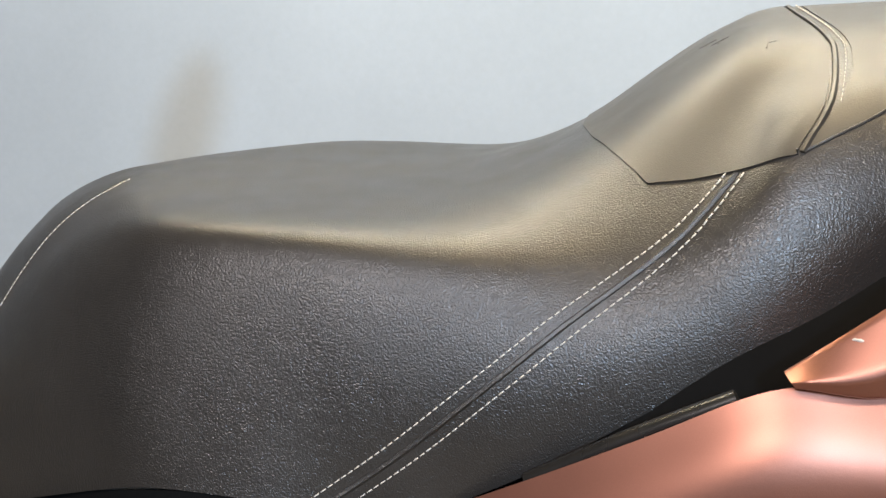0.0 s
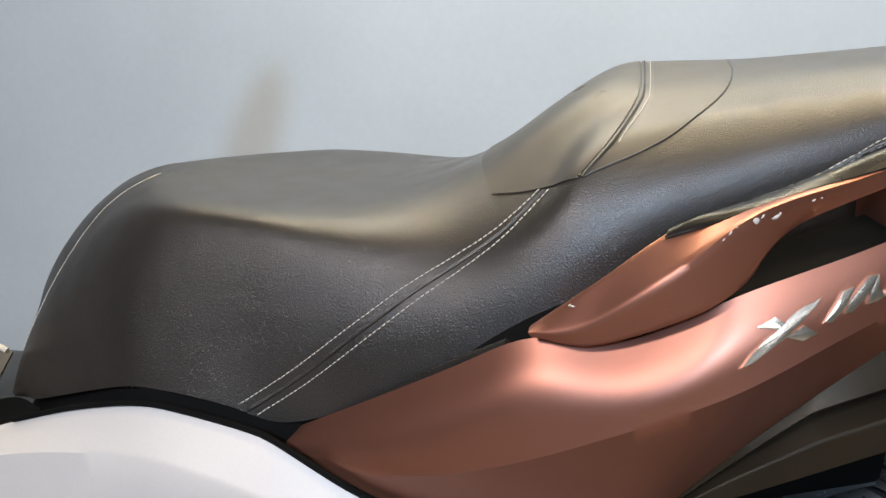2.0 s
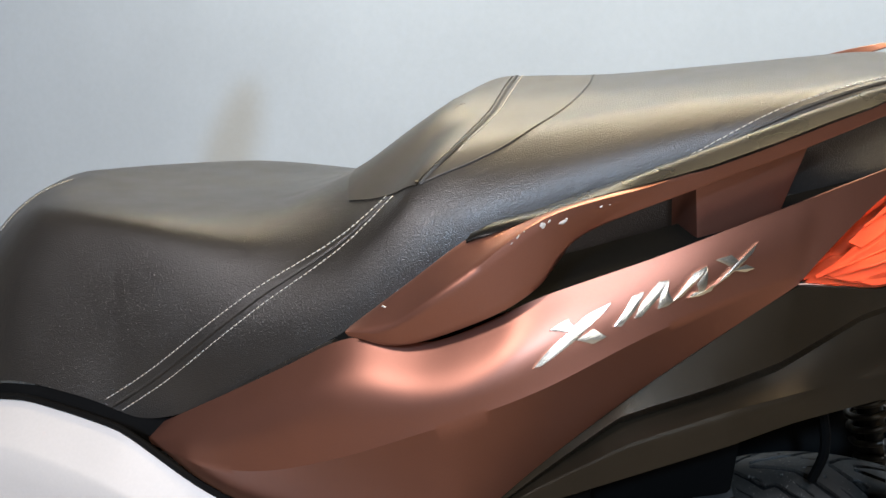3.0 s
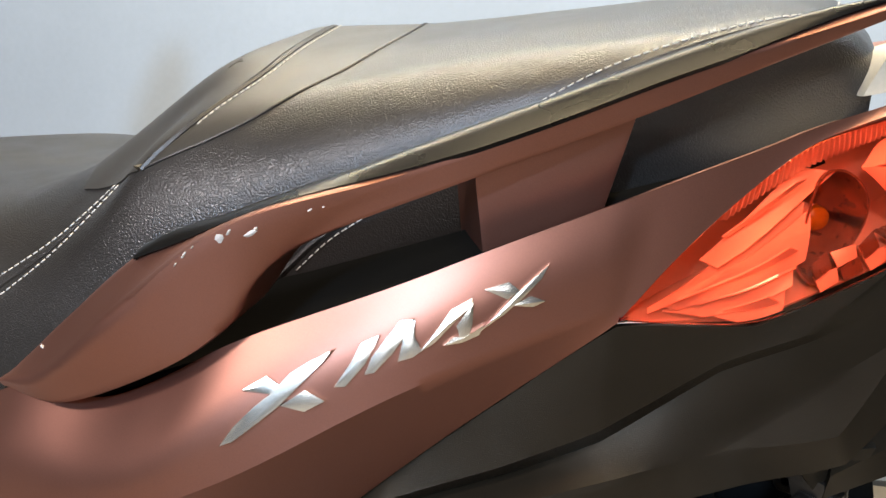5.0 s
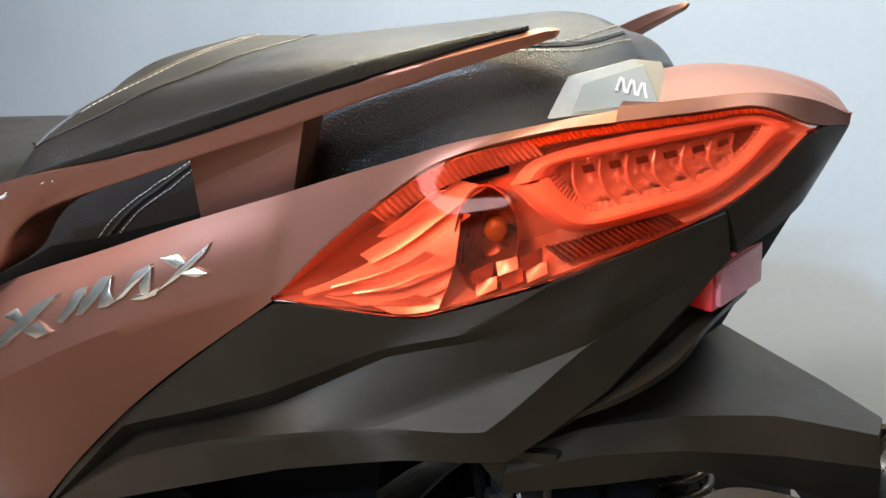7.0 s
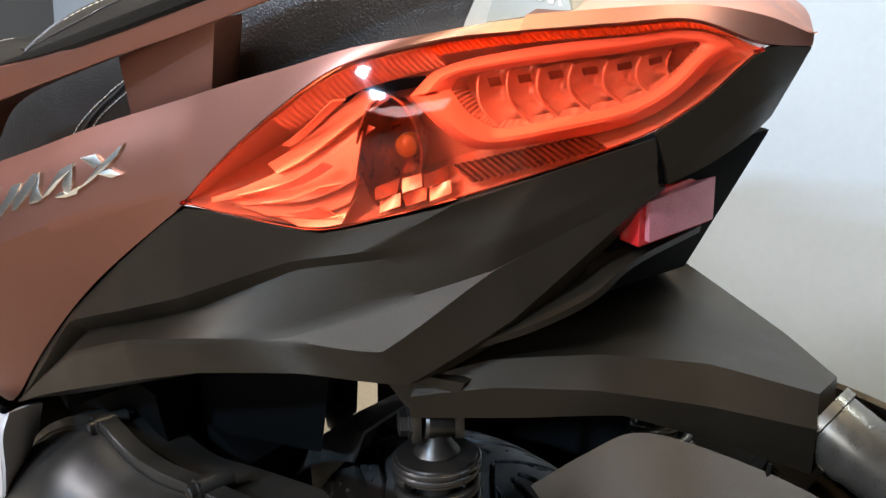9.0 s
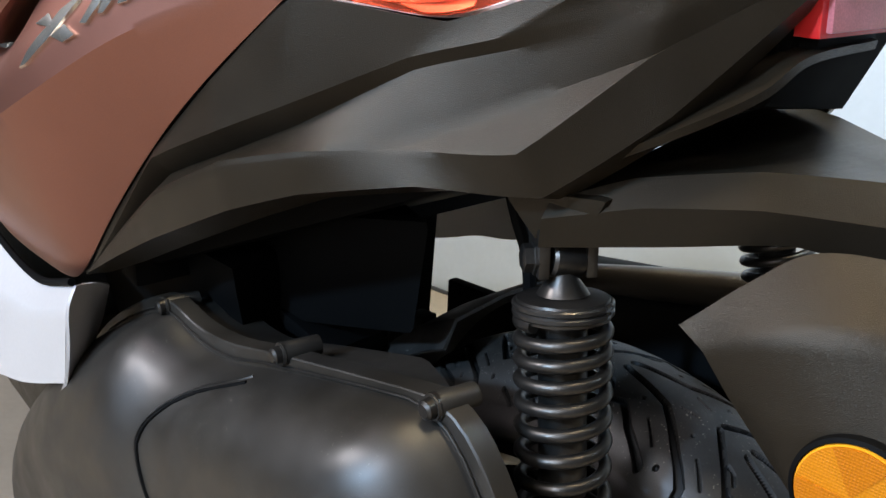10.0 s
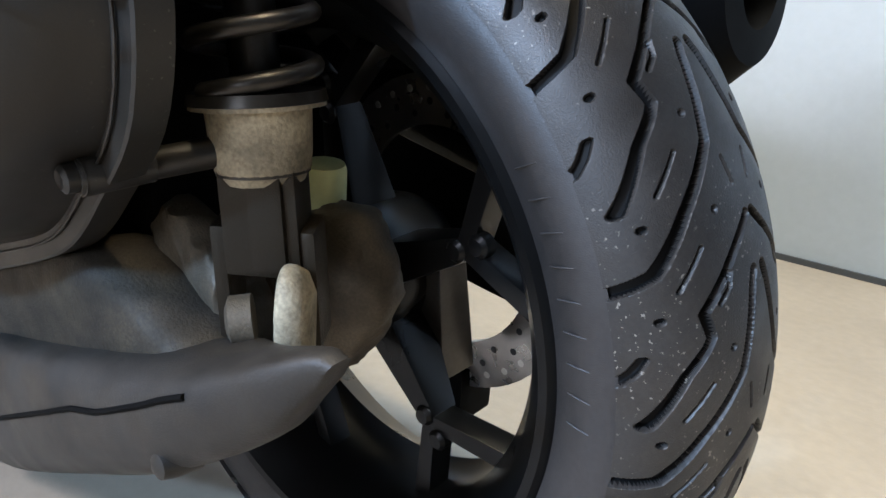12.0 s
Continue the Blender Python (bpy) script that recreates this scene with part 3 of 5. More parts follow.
lathe("mirror_head", (-1.071, -.385, 1.145), (-.981, -.33, 1.405), [(0, .004), (.015, .026), (.06, .044), (.13, .050), (.20, .043), (.25, .024), (.268, .003)], BLACK, mirror_arm, "", 20)

# -- copper tail cover --
C_TOP = [(-.70, -.262, .590), (-.586, -.282, .657), (-.509, -.293, .703), (-.442, -.300, .742), (-.375, -.303, .746), (-.323, -.300, .770), (-.282, -.294, .794), (-.206, -.268, .824), (-.154, -.246, .846), (-.092, -.213, .870)]
C_MID = [(-.69, -.275, .586), (-.586, -.305, .625), (-.509, -.319, .665), (-.442, -.326, .702), (-.375, -.329, .712), (-.325, -.327, .730), (-.28, -.314, .760), (-.206, -.281, .797), (-.156, -.257, .818), (-.093, -.219, .842)]
C_CREASE = [(-.682, -.280, .584), (-.60, -.308, .592), (-.52, -.326, .612), (-.44, -.335, .646), (-.38, -.336, .676), (-.325, -.332, .703), (-.27, -.318, .730), (-.206, -.288, .767), (-.155, -.259, .790), (-.094, -.2215, .812)]
C_LOW = [(-.675, -.279, .582), (-.605, -.294, .560), (-.53, -.292, .546), (-.44, -.285, .544), (-.38, -.281, .549), (-.340, -.279, .572), (-.285, -.270, .632), (-.222, -.258, .695), (-.165, -.244, .746), (-.095, -.222, .803)]
TL_TOP = [(-.094, -.222, .805), (-.068, -.204, .838), (-.040, -.184, .868), (-.012, -.166, .892), (.015, -.148, .904), (.044, -.128, .913), (.072, -.100, .918), (.100, -.060, .921), (.125, -.022, .923), (.1505, .012, .909)]
TL_BOT = [(-.094, -.222, .805), (-.060, -.198, .799), (-.024, -.171, .795), (.010, -.150, .807), (.045, -.126, .822), (.070, -.100, .835), (.092, -.070, .847), (.115, -.036, .862), (.133, -.013, .882), (.1505, .012, .909)]
S_TOP = [(-.092, -.213, .870), (-.062, -.196, .882), (-.033, -.178, .893), (-.006, -.160, .904), (.022, -.138, .912), (.05, -.112, .920), (.068, -.095, .924)]
S_LOW = [(-.094, -.222, .805), (-.068, -.2045, .8385), (-.040, -.185, .8685), (-.012, -.1665, .8925), (.015, -.149, .9045), (.044, -.1285, .9135), (.070, -.103, .918)]
c_grid = grid_of([C_TOP, C_MID, C_CREASE, C_LOW], 100, 7, sharp=(2,))
for _ in range(10):
    c_grid = [c_grid[0]] + [[(a + 2 * b + c) / 4 for a, b, c in zip(*rows)] for rows in zip(c_grid, c_grid[1:], c_grid[2:])] + [c_grid[-1]]
s_grid = grid_of([S_TOP, S_LOW], 30, 21)
c_grid = c_grid[:-1] + [[a.lerp(b, .5) for a, b in zip(c_grid[-1], s_grid[0])]] + s_grid[1:]
cover = shell("tail_cover", c_grid, .003, COPPER, scooter, "satin copper tail side cover with a worn edge")
shell("tail_cover", c_grid, .003, COPPER, scooter, "satin copper tail side cover", mirror=True)
# end cover over the lamps
E_OUT = [(.069, -.104, .9180), (.100, -.062, .9225), (.125, -.024, .925), (.150, .010, .913), (.164, .045, .910)]
E_EDGE = [(.067, -.096, .9255), (.098, -.054, .930), (.122, -.016, .932), (.146, .016, .927), (.164, .045, .9165)]
E_MID = [(.050, -.040, .9335), (.078, -.004, .9395), (.107, .016, .9395), (.139, .031, .932), (.164, .045, .917)]
E_TOP = [(.030, .045, .937), (.060, .045, .9425), (.095, .045, .9425), (.134, .045, .9335), (.1645, .045, .9172)]
far = lambda pts: [Vector((x, .09 - y, z)) for x, y, z in pts]
E_ALL = [E_OUT, E_EDGE, E_MID, E_TOP, far(E_MID), far(E_EDGE), far(E_OUT)]
end_cover = shell("end_cover", grid_of(E_ALL, 40, 8, sharp=(1, 5)), .003, COPPER, scooter, "satin copper end cover over the tail lamps", smooth=30)

# chrome mark: slanted blades along the cover
cover_tree = tree_of(cover)


def blade(name, outline, height, material, parent, tree, label=""):
    """A thin raised plate on a surface, with bevelled top edge."""
    mid = sum((Vector(p) for p in outline), Vector()) / len(outline)
    low, up = [], []
    for p in outline:
        q, nor, _, _ = tree.find_nearest(Vector(p))
        nor = nor if nor.y < 0 else -nor
        low.append(q - nor * .001)
        qm, nm, _, _ = tree.find_nearest(Vector(p).lerp(mid, .10))
        nm = nm if nm.y < 0 else -nm
        up.append(qm + nm * height)
    qc, nc, _, _ = tree.find_nearest(mid)
    nc = nc if nc.y < 0 else -nc
    bm = bmesh.new()
    lo, hi = [bm.verts.new(p) for p in low], [bm.verts.new(p) for p in up]
    top = bm.verts.new(qc + nc * (height + .0008))
    n = len(lo)
    for i in range(n):
        j = (i + 1) % n
        bm.faces.new((lo[i], lo[j], hi[j], hi[i]))
        bm.faces.new((hi[i], hi[j], top))
    bm.faces.new(lo[::-1])
    return part(name, bm, material, parent, label, 20)


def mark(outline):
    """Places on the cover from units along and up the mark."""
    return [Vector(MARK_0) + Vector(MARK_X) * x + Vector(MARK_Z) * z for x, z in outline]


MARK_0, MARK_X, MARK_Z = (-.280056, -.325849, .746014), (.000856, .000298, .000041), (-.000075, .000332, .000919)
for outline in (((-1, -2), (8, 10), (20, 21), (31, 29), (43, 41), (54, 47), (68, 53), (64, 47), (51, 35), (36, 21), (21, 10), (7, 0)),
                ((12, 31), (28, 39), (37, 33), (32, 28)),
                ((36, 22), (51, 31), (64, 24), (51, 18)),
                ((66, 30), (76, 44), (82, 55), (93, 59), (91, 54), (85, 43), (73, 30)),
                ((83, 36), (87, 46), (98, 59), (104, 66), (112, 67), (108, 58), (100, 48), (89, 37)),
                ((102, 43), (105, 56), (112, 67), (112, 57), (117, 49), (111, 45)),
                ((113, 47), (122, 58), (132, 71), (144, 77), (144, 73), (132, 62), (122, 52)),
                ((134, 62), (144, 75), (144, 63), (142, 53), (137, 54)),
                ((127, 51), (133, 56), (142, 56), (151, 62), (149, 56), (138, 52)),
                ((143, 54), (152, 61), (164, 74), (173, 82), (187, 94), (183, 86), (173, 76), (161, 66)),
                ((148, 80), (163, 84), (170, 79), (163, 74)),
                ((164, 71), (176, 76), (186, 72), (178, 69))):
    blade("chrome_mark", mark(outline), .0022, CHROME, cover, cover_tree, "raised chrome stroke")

# -- grab rail --
R_UP = [(-.442, -.300, .752), (-.39, -.300, .797), (-.336, -.290, .841), (-.281, -.272, .861), (-.204, -.240, .890), (-.136, -.208, .916), (-.073, -.176, .940), (-.014, -.145, .959), (.030, -.122, .969)]
R_OUT = [(-.441, -.313, .751), (-.398, -.322, .763), (-.342, -.325, .806), (-.280, -.305, .859), (-.204, -.262, .882), (-.136, -.228, .906), (-.073, -.193, .931), (-.014, -.158, .951), (.034, -.127, .967)]
R_LOW = [(-.438, -.312, .747), (-.387, -.318, .748), (-.318, -.316, .778), (-.283, -.304, .803), (-.255, -.284, .842), (-.17, -.243, .879), (-.101, -.206, .906), (-.035, -.168, .934), (.031, -.124, .961)]
R_IN = [(-.430, -.290, .748), (-.387, -.285, .752), (-.318, -.280, .790), (-.278, -.272, .812), (-.250, -.258, .848), (-.17, -.222, .884), (-.101, -.188, .911), (-.035, -.152, .938), (.029, -.116, .962)]


def rail_rings(steps):
    """Rings round the rail: each corner rounded between the given shares of its two sides."""
    rings = []
    for q in zip(*[spline(g, 80) for g in (R_UP, R_OUT, R_LOW, R_IN)]):
        ring = []
        for i in range(4):
            before, after = q[i - 1], q[(i + 1) % 4]
            ring += [q[i].lerp(before, k) for k in steps] + [q[i].lerp(before, .05).lerp(q[i].lerp(after, .05), .5)] + [q[i].lerp(after, k) for k in steps[::-1]]
        rings.append(ring)
    last = rings[-1]
    centre = sum(last, Vector()) / len(last)
    return rings + [[centre.lerp(p, .8) + Vector((.004, .003, .001)) for p in last], [centre.lerp(p, .35) + Vector((.006, .0045, .002)) for p in last]]


def far_rail(rings):
    return [[p + Vector((-.03 * min(1, k / 79), .014, .016)) for p in flipped(r)] for k, r in enumerate(rings)]


fine, coarse = rail_rings((.26, .20, .13)), rail_rings((.16,))
for flip in (False, True):
    rr = coarse
    rail = closed_loft("grab_rail", far_rail(fine) if flip else fine, COPPER, scooter, "satin copper pillion grab rail with chipped paint", 50)
    strip = []
    for k, r in enumerate(rr[19:78]):
        w = min(1, k / 26, .08 + (58 - k) / 16)
        strip.append([r[1] + Vector((0, .001, .0030)).lerp(r[11].lerp(r[0], .3) - r[1] + Vector((0, .010, .0045)), w), r[1] + Vector((0, -.001, .0042)) * (.6 + .4 * w), r[2].lerp(r[3], .45 * w) + Vector((0, -.0028, .0028)) * (.6 + .4 * w), r[2].lerp(r[4], w) + Vector((0, -.0026, .0010)) * (.6 + .4 * w)])
    if not flip:
        shell("trim_strip", [spline(q, 7) for q in strip], .003, STRIP, rail, "black rubber strip on the rail")
        rail_tree = tree_of(rail)
        block("post", [(-.168, -.212, .790), (-.122, -.188, .812), (-.130, -.165, .822), (-.192, -.185, .790), (-.178, -.217, .884), (-.094, -.190, .915), (-.100, -.166, .916), (-.198, -.192, .882)], COPPER, rail, "copper rail post", .004)
        random.seed(4)
        # place, half length, half width, tilt
        for place, long, wide, tilt in (((-.2800, -.304, .8535), .0034, .0026, .5), ((-.2755, -.303, .8565), .0022, .0010, .9), ((-.2660, -.298, .8555), .0048, .0017, .35), ((-.2635, -.297, .8580), .0014, .0010, .2),
                                        ((-.3010, -.313, .8400), .0016, .0006, .9), ((-.2965, -.312, .8450), .0032, .0008, .95), ((-.2925, -.310, .8490), .0012, .0005, .9),
                                        ((-.4085, -.307, .7755), .0042, .0013, -.35), ((-.2400, -.284, .8660), .0020, .0007, .4), ((-.2340, -.281, .8670), .0009, .0006, 0)):
            out = []
            for i in range(11):
                u, v = math.cos(i * .571) * long * random.uniform(.65, 1.1), math.sin(i * .571) * wide * random.uniform(.6, 1.15)
                out.append(Vector(place) + Vector((u * math.cos(tilt) - v * math.sin(tilt), 0, u * math.sin(tilt) + v * math.cos(tilt))))
            blade("paint_chip", out, .0004, CHIP, rail, rail_tree, "pale bare patch of chipped paint")

# seat lock badge at the back
badge = block("badge_plate", [(.019, -.097, .913), (.084, -.074, .926), (.060, .0, .925), (.000, -.02, .912), (.031, -.094, .9405), (.064, -.073, .9520), (.056, -.01, .947), (.020, -.03, .936)], SILVER, scooter, "pale satin badge behind the seat", .004)
block("badge_field", [(.035, -.0935, .9185), (.082, -.0765, .928), (.080, -.070, .928), (.033, -.088, .9185), (.041, -.0925, .9365), (.070, -.0735, .9485), (.068, -.067, .9485), (.039, -.086, .9365)], mat("dull_silver", (.36, .35, .29), .5, .2, stain=.1), badge, "duller inset field", .001)
badge_tree = tree_of(badge)
for k in range(6):
    x0, z0, lean = .0590 + .0034 * k, .9330 - .0003 * k, .0012 if k % 2 else -.0012
    blade("badge_mark", [(x0 + lean, -.084, z0), (x0 + .0017 + lean, -.083, z0), (x0 + .0017 - lean, -.083, z0 + .0095), (x0 - lean, -.084, z0 + .0095)], .0022, PAPER, badge, badge_tree, "white raised stroke")

# -- tail lamp --
mid_line = [p.lerp(q, .5) + Vector((.010, -.012, .002)) * math.sin(math.pi * i / 9) for i, (p, q) in enumerate(zip(map(Vector, TL_TOP), map(Vector, TL_BOT)))]
lamp_grid = grid_of([TL_TOP, mid_line, TL_BOT], 60, 12)
inside = Vector((-.022, .048, .0))


def in_lamp(u, v, d):
    """A place in the lamp: u along it, v from its top to its bottom edge, d from the lens to the back."""
    a, b = u * 59, v * 24
    i, j = min(58, int(a)), min(23, int(b))
    p = lamp_grid[i][j].lerp(lamp_grid[i + 1][j], a - i).lerp(lamp_grid[i][j + 1].lerp(lamp_grid[i + 1][j + 1], a - i), b - j)
    return p + inside * d * min(1, .15 + 5 * min(u, 1 - u)) * min(1, .2 + 4 * min(v, 1 - v))


lens = shell("tail_lamp", lamp_grid, .0022, LENS, scooter, "red tail lamp lens over silvered reflectors")
lens.visible_shadow = False
FOIL = mat("silvered_plastic", (.80, .76, .72), .32, .4, stain=.08, stain_size=50)
DULL = mat("dark_reflector", (.08, .05, .03), .35, .5, stain=.15, stain_size=60)
shell("housing", [[in_lamp(i / 47, j / 20, 1.0) for j in range(21)] for i in range(48)], .002, FOIL, lens, "silvered lamp housing")
GUIDE = mat("guide_plastic", (.74, .56, .50), .35, stain=.05, stain_size=60)
ORANGE_FOIL = mat("amber_reflector", (.95, .50, .10), .25, .4, stain=.08, stain_size=60)
SMOKE = mat("smoked_reflector", (.20, .12, .08), .3, .5, stain=.2, stain_size=80)


def lamp_sheet(name, nu, nv, place, material, label, thick=.0012, smooth=18):
    return shell(name, [[in_lamp(*place(i / (nu - 1), j / (nv - 1))) for j in range(nv)] for i in range(nu)], thick, material, lens, label, smooth=smooth)


def lamp_plate(corners, material=FOIL):
    """A flat silvered plate between four corners of (along, down, deep)."""
    a, b, c, d = [Vector(q) for q in corners]
    return lamp_sheet("reflector_plate", 6, 4, lambda f, g: a.lerp(b, f).lerp(d.lerp(c, f), g), material, "silvered plate")


# overlapping silvered plates at the front corner, each tilted its own way
for corners in (((.05, .62, .30), (.30, .30, .52), (.345, .43, .50), (.05, .76, .22)),
                ((.06, .70, .34), (.33, .42, .40), (.305, .70, .22), (.10, .84, .30)),
                ((.08, .84, .42), (.305, .66, .40), (.285, .84, .20), (.14, .93, .24)),
                ((.13, .90, .40), (.285, .82, .36), (.265, .97, .16), (.19, .98, .18)),
                ((.15, .36, .40), (.34, .18, .52), (.39, .28, .42), (.17, .48, .28))):
    lamp_plate(corners)
# thin blades standing over them
for corners in (((.10, .66, .22), (.27, .50, .10), (.285, .56, .12), (.11, .69, .30)),
                ((.13, .80, .22), (.25, .66, .08), (.285, .69, .14), (.14, .83, .30)),
                ((.17, .88, .20), (.235, .80, .06), (.26, .90, .12), (.18, .91, .26)),
                ((.19, .26, .30), (.31, .17, .16), (.33, .20, .20), (.20, .30, .36))):
    lamp_plate(corners)
# ribbed bands along the top edge
lamp_sheet("ribbed_band", 121, 4, lambda f, g: (.20 + .31 * f, .03 + .15 * g, .26 + .12 * g + (.08 if int(f * 120) % 4 < 2 else 0)), FOIL, "silvered ribbed band")
lamp_sheet("ribbed_band", 201, 4, lambda f, g: (.50 + .455 * f, .025 + .075 * g, .24 + .10 * g + (.07 if int(f * 200) % 4 < 2 else 0)), ORANGE_FOIL, "amber ribbed band")
# closed light guide ring, its face raised in the middle, with fine notches on its inner side
OUTER = [(.43, .30), (.46, .55), (.49, .71), (.54, .78), (.64, .83), (.75, .87), (.85, .80), (.91, .58), (.945, .34), (.90, .15), (.75, .125), (.60, .15), (.49, .19), (.43, .30)]
INNER = [(.50, .32), (.51, .46), (.53, .58), (.56, .65), (.65, .67), (.75, .69), (.82, .60), (.86, .46), (.885, .32), (.86, .27), (.74, .26), (.61, .26), (.53, .26), (.50, .32)]
o_line, i_line = spline([(u, v, 0) for u, v in OUTER], 131), spline([(u, v, 0) for u, v in INNER], 131)
shell("light_guide", [[in_lamp(*o.lerp(q, j / 6).xy, .36 - .14 * math.sin(math.pi * j / 6)) for j in range(7)] for o, q in zip(o_line, i_line)], .002, GUIDE, lens, "pale light guide ring", smooth=30)
shell("notched_edge", [[in_lamp(*q.lerp(o, -.10 * j).xy, .36 + .10 * j + (.05 if k % 2 else 0)) for j in range(3)] for k, (o, q) in enumerate(zip(o_line, i_line))], .001, FOIL, lens, "notched inner edge of the ring", smooth=15)
# row of scooped cells inside the ring, each with a dark lamp chip and pressed rows
for k in range(6):
    u = .548 + .047 * k
    top, low = .28 + .012 * k, .645 + .01 * k
    lamp_sheet("cell", 9, 13, lambda f, g: (u + .047 * f - .016 * math.sin(math.pi * g), top + (low - top) * g, .46 + .22 * math.sin(math.pi * f) + .03 * (int(g * 12) % 4 < 2)), FOIL, "silvered scooped cell", smooth=25)
    lamp_plate(((u + .012, top + .03, .42), (u + .032, top + .03, .42), (u + .030, top + .09, .44), (u + .010, top + .09, .44)), SMOKE)
    tube("vane", [in_lamp(u - .016 * math.sin(math.pi * g / 8), top + (low - top) * g / 8, .44) for g in range(9)], .0009, FOIL, lens, "silvered vane", 6)
lamp_plate(((.828, .33, .50), (.875, .31, .46), (.850, .50, .46), (.815, .58, .50)), SMOKE)
# turn bulb in its tall dark bowl
BOWL_U, BOWL_V = .362, .60


def bowl_place(f, g):
    a, r = 2 * math.pi * f, g
    x, y = r * math.cos(a), r * math.sin(a)
    return BOWL_U + .048 * x + .030 * -y, BOWL_V + .07 * x + .33 * y, .36 + .62 * math.sqrt(max(0, 1 - r * r))


lamp_sheet("bowl", 41, 9, bowl_place, SMOKE, "smoky reflector bowl", smooth=30)
c = in_lamp(.367, .62, .92)
lathe("bulb", c + inside * .1, c - inside * .4, [(0, .006), (.005, .0075), (.010, .0080), (.014, .0070), (.0165, .004), (.017, .001)], mat("amber_glass", (.26, .17, .008), .2, stain=.15, stain_size=150), lens, "amber turn bulb", 20)
lathe("bulb_socket", c + inside * .35, c, [(0, .012), (.006, .012), (.010, .009)], DULL, lens, "dark bulb socket", 20)
for k in range(3):
    for row in range(2):
        u, v = .325 + .040 * k + .004 * row, .80 + .085 * row
        lamp_plate(((u, v, .30 + .1 * ((k + row) % 2)), (u + .036, v - .01, .42 - .1 * ((k + row) % 2)), (u + .034, v + .07, .34), (u + .002, v + .08, .24 + .1 * (k % 2))), FOIL if (k + row) % 2 else SMOKE)
# fan of ribs under the ring
lamp_sheet("ribbed_fan", 81, 4, lambda f, g: (.445 + .23 * f + .03 * g, .80 + .05 * f + .13 * g, .34 + (.10 if int(f * 80) % 4 < 2 else 0)), SMOKE, "dark ribbed fan")

# -- under-tail panel --
U_TOP = [(-.337, -.277, .571), (-.285, -.268, .632), (-.222, -.256, .695), (-.160, -.241, .749), (-.095, -.2205, .801), (-.024, -.1695, .792), (.045, -.1245, .819), (.080, -.085, .838), (.117, -.033, .8585)]
U_GROOVE = [(-.337, -.276, .570), (-.28, -.268, .628), (-.218, -.262, .688), (-.15, -.246, .718), (-.10, -.226, .740), (-.040, -.182, .772), (.005, -.156, .786), (.07, -.102, .812), (.120, -.033, .845)]
U_STEP = [(-.337, -.275, .569), (-.28, -.262, .622), (-.222, -.248, .674), (-.15, -.232, .705), (-.10, -.216, .728), (-.040, -.178, .765), (.005, -.152, .779), (.07, -.106, .800), (.120, -.033, .842)]
U_FACET = [(-.338, -.2775, .5695), (-.278, -.271, .618), (-.21, -.266, .667), (-.135, -.252, .703), (-.085, -.228, .716), (-.035, -.192, .7235), (.016, -.1510, .7530), (.067, -.1095, .7815), (.122, -.033, .834)]
U_RIDGE = [(-.338, -.278, .569), (-.278, -.272, .616), (-.21, -.267, .664), (-.135, -.253, .699), (-.085, -.229, .712), (-.035, -.193, .7225), (.027, -.163, .729), (.067, -.110, .781), (.122, -.033, .833)]
U_LOW = [(-.341, -.280, .565), (-.282, -.273, .598), (-.22, -.266, .630), (-.134, -.250, .671), (-.085, -.228, .690), (-.020, -.193, .705), (.036, -.150, .705), (.080, -.105, .752), (.123, -.031, .830)]
U_BOT = [(-.338, -.262, .563), (-.28, -.250, .590), (-.22, -.240, .620), (-.134, -.222, .662), (-.085, -.203, .684), (-.020, -.165, .698), (.034, -.128, .700), (.080, -.085, .745), (.118, -.015, .826)]
crisp = lambda g: [a.lerp(b, .72) for a, b in zip(spline(g, 97), [Vector(g[k // 12]).lerp(Vector(g[min(8, k // 12 + 1)]), (k % 12) / 12) for k in range(97)])]
U_ALL = [crisp(g) for g in (U_TOP, U_GROOVE, U_STEP, U_FACET, U_RIDGE, U_LOW, U_BOT)]
u_grid = grid_of(U_ALL, 97, 5, sharp=(1, 2, 3, 4, 5))
shell("under_tail_panel", u_grid, .003, PLASTIC, scooter, "textured black under-tail panel", smooth=25)
shell("under_tail_panel", u_grid, .003, PLASTIC, scooter, "textured black under-tail panel", mirror=True, smooth=25)
# tail end piece below the lamp
T_TOP = [(.1172, -.0340, .8615), (.1340, -.0125, .8815), (.1515, .0120, .9085), (.164, .045, .9095)]
T_MID = [(.1235, -.026, .838), (.138, -.004, .858), (.152, .02, .880), (.157, .045, .890)]
T_BOT = [(.124, -.024, .831), (.136, .0, .842), (.146, .022, .856), (.148, .045, .866)]
shell("tail_end", grid_of([T_TOP, T_MID, T_BOT], 16, 6, sharp=(1,)), .004, PLASTIC, scooter, "textured black tail end piece")
# added block that turns the open gap at the tail end black
box("tail_filler", (.04, -.025, .78), (.112, .055, .85), BLACK, scooter, "black filler in the tail", .006)
# red reflector on its bracket
bracket = block("reflector_bracket", [(.094, -.035, .752), (.0935, .075, .740), (.03, .10, .735), (.03, -.08, .735), (.110, -.030, .842), (.138, .075, .853), (.06, .10, .85), (.06, -.06, .83)], BLACK, scooter, "black reflector bracket under the tail", .004)
block("reflector_back", [(.116, -.0345, .791), (.1235, .038, .793), (.108, .040, .793), (.100, -.032, .791), (.113, -.0345, .8225), (.1205, .038, .8275), (.105, .040, .8275), (.097, -.036, .8225)], RED, bracket, "bright red rim of the reflector", .0015)
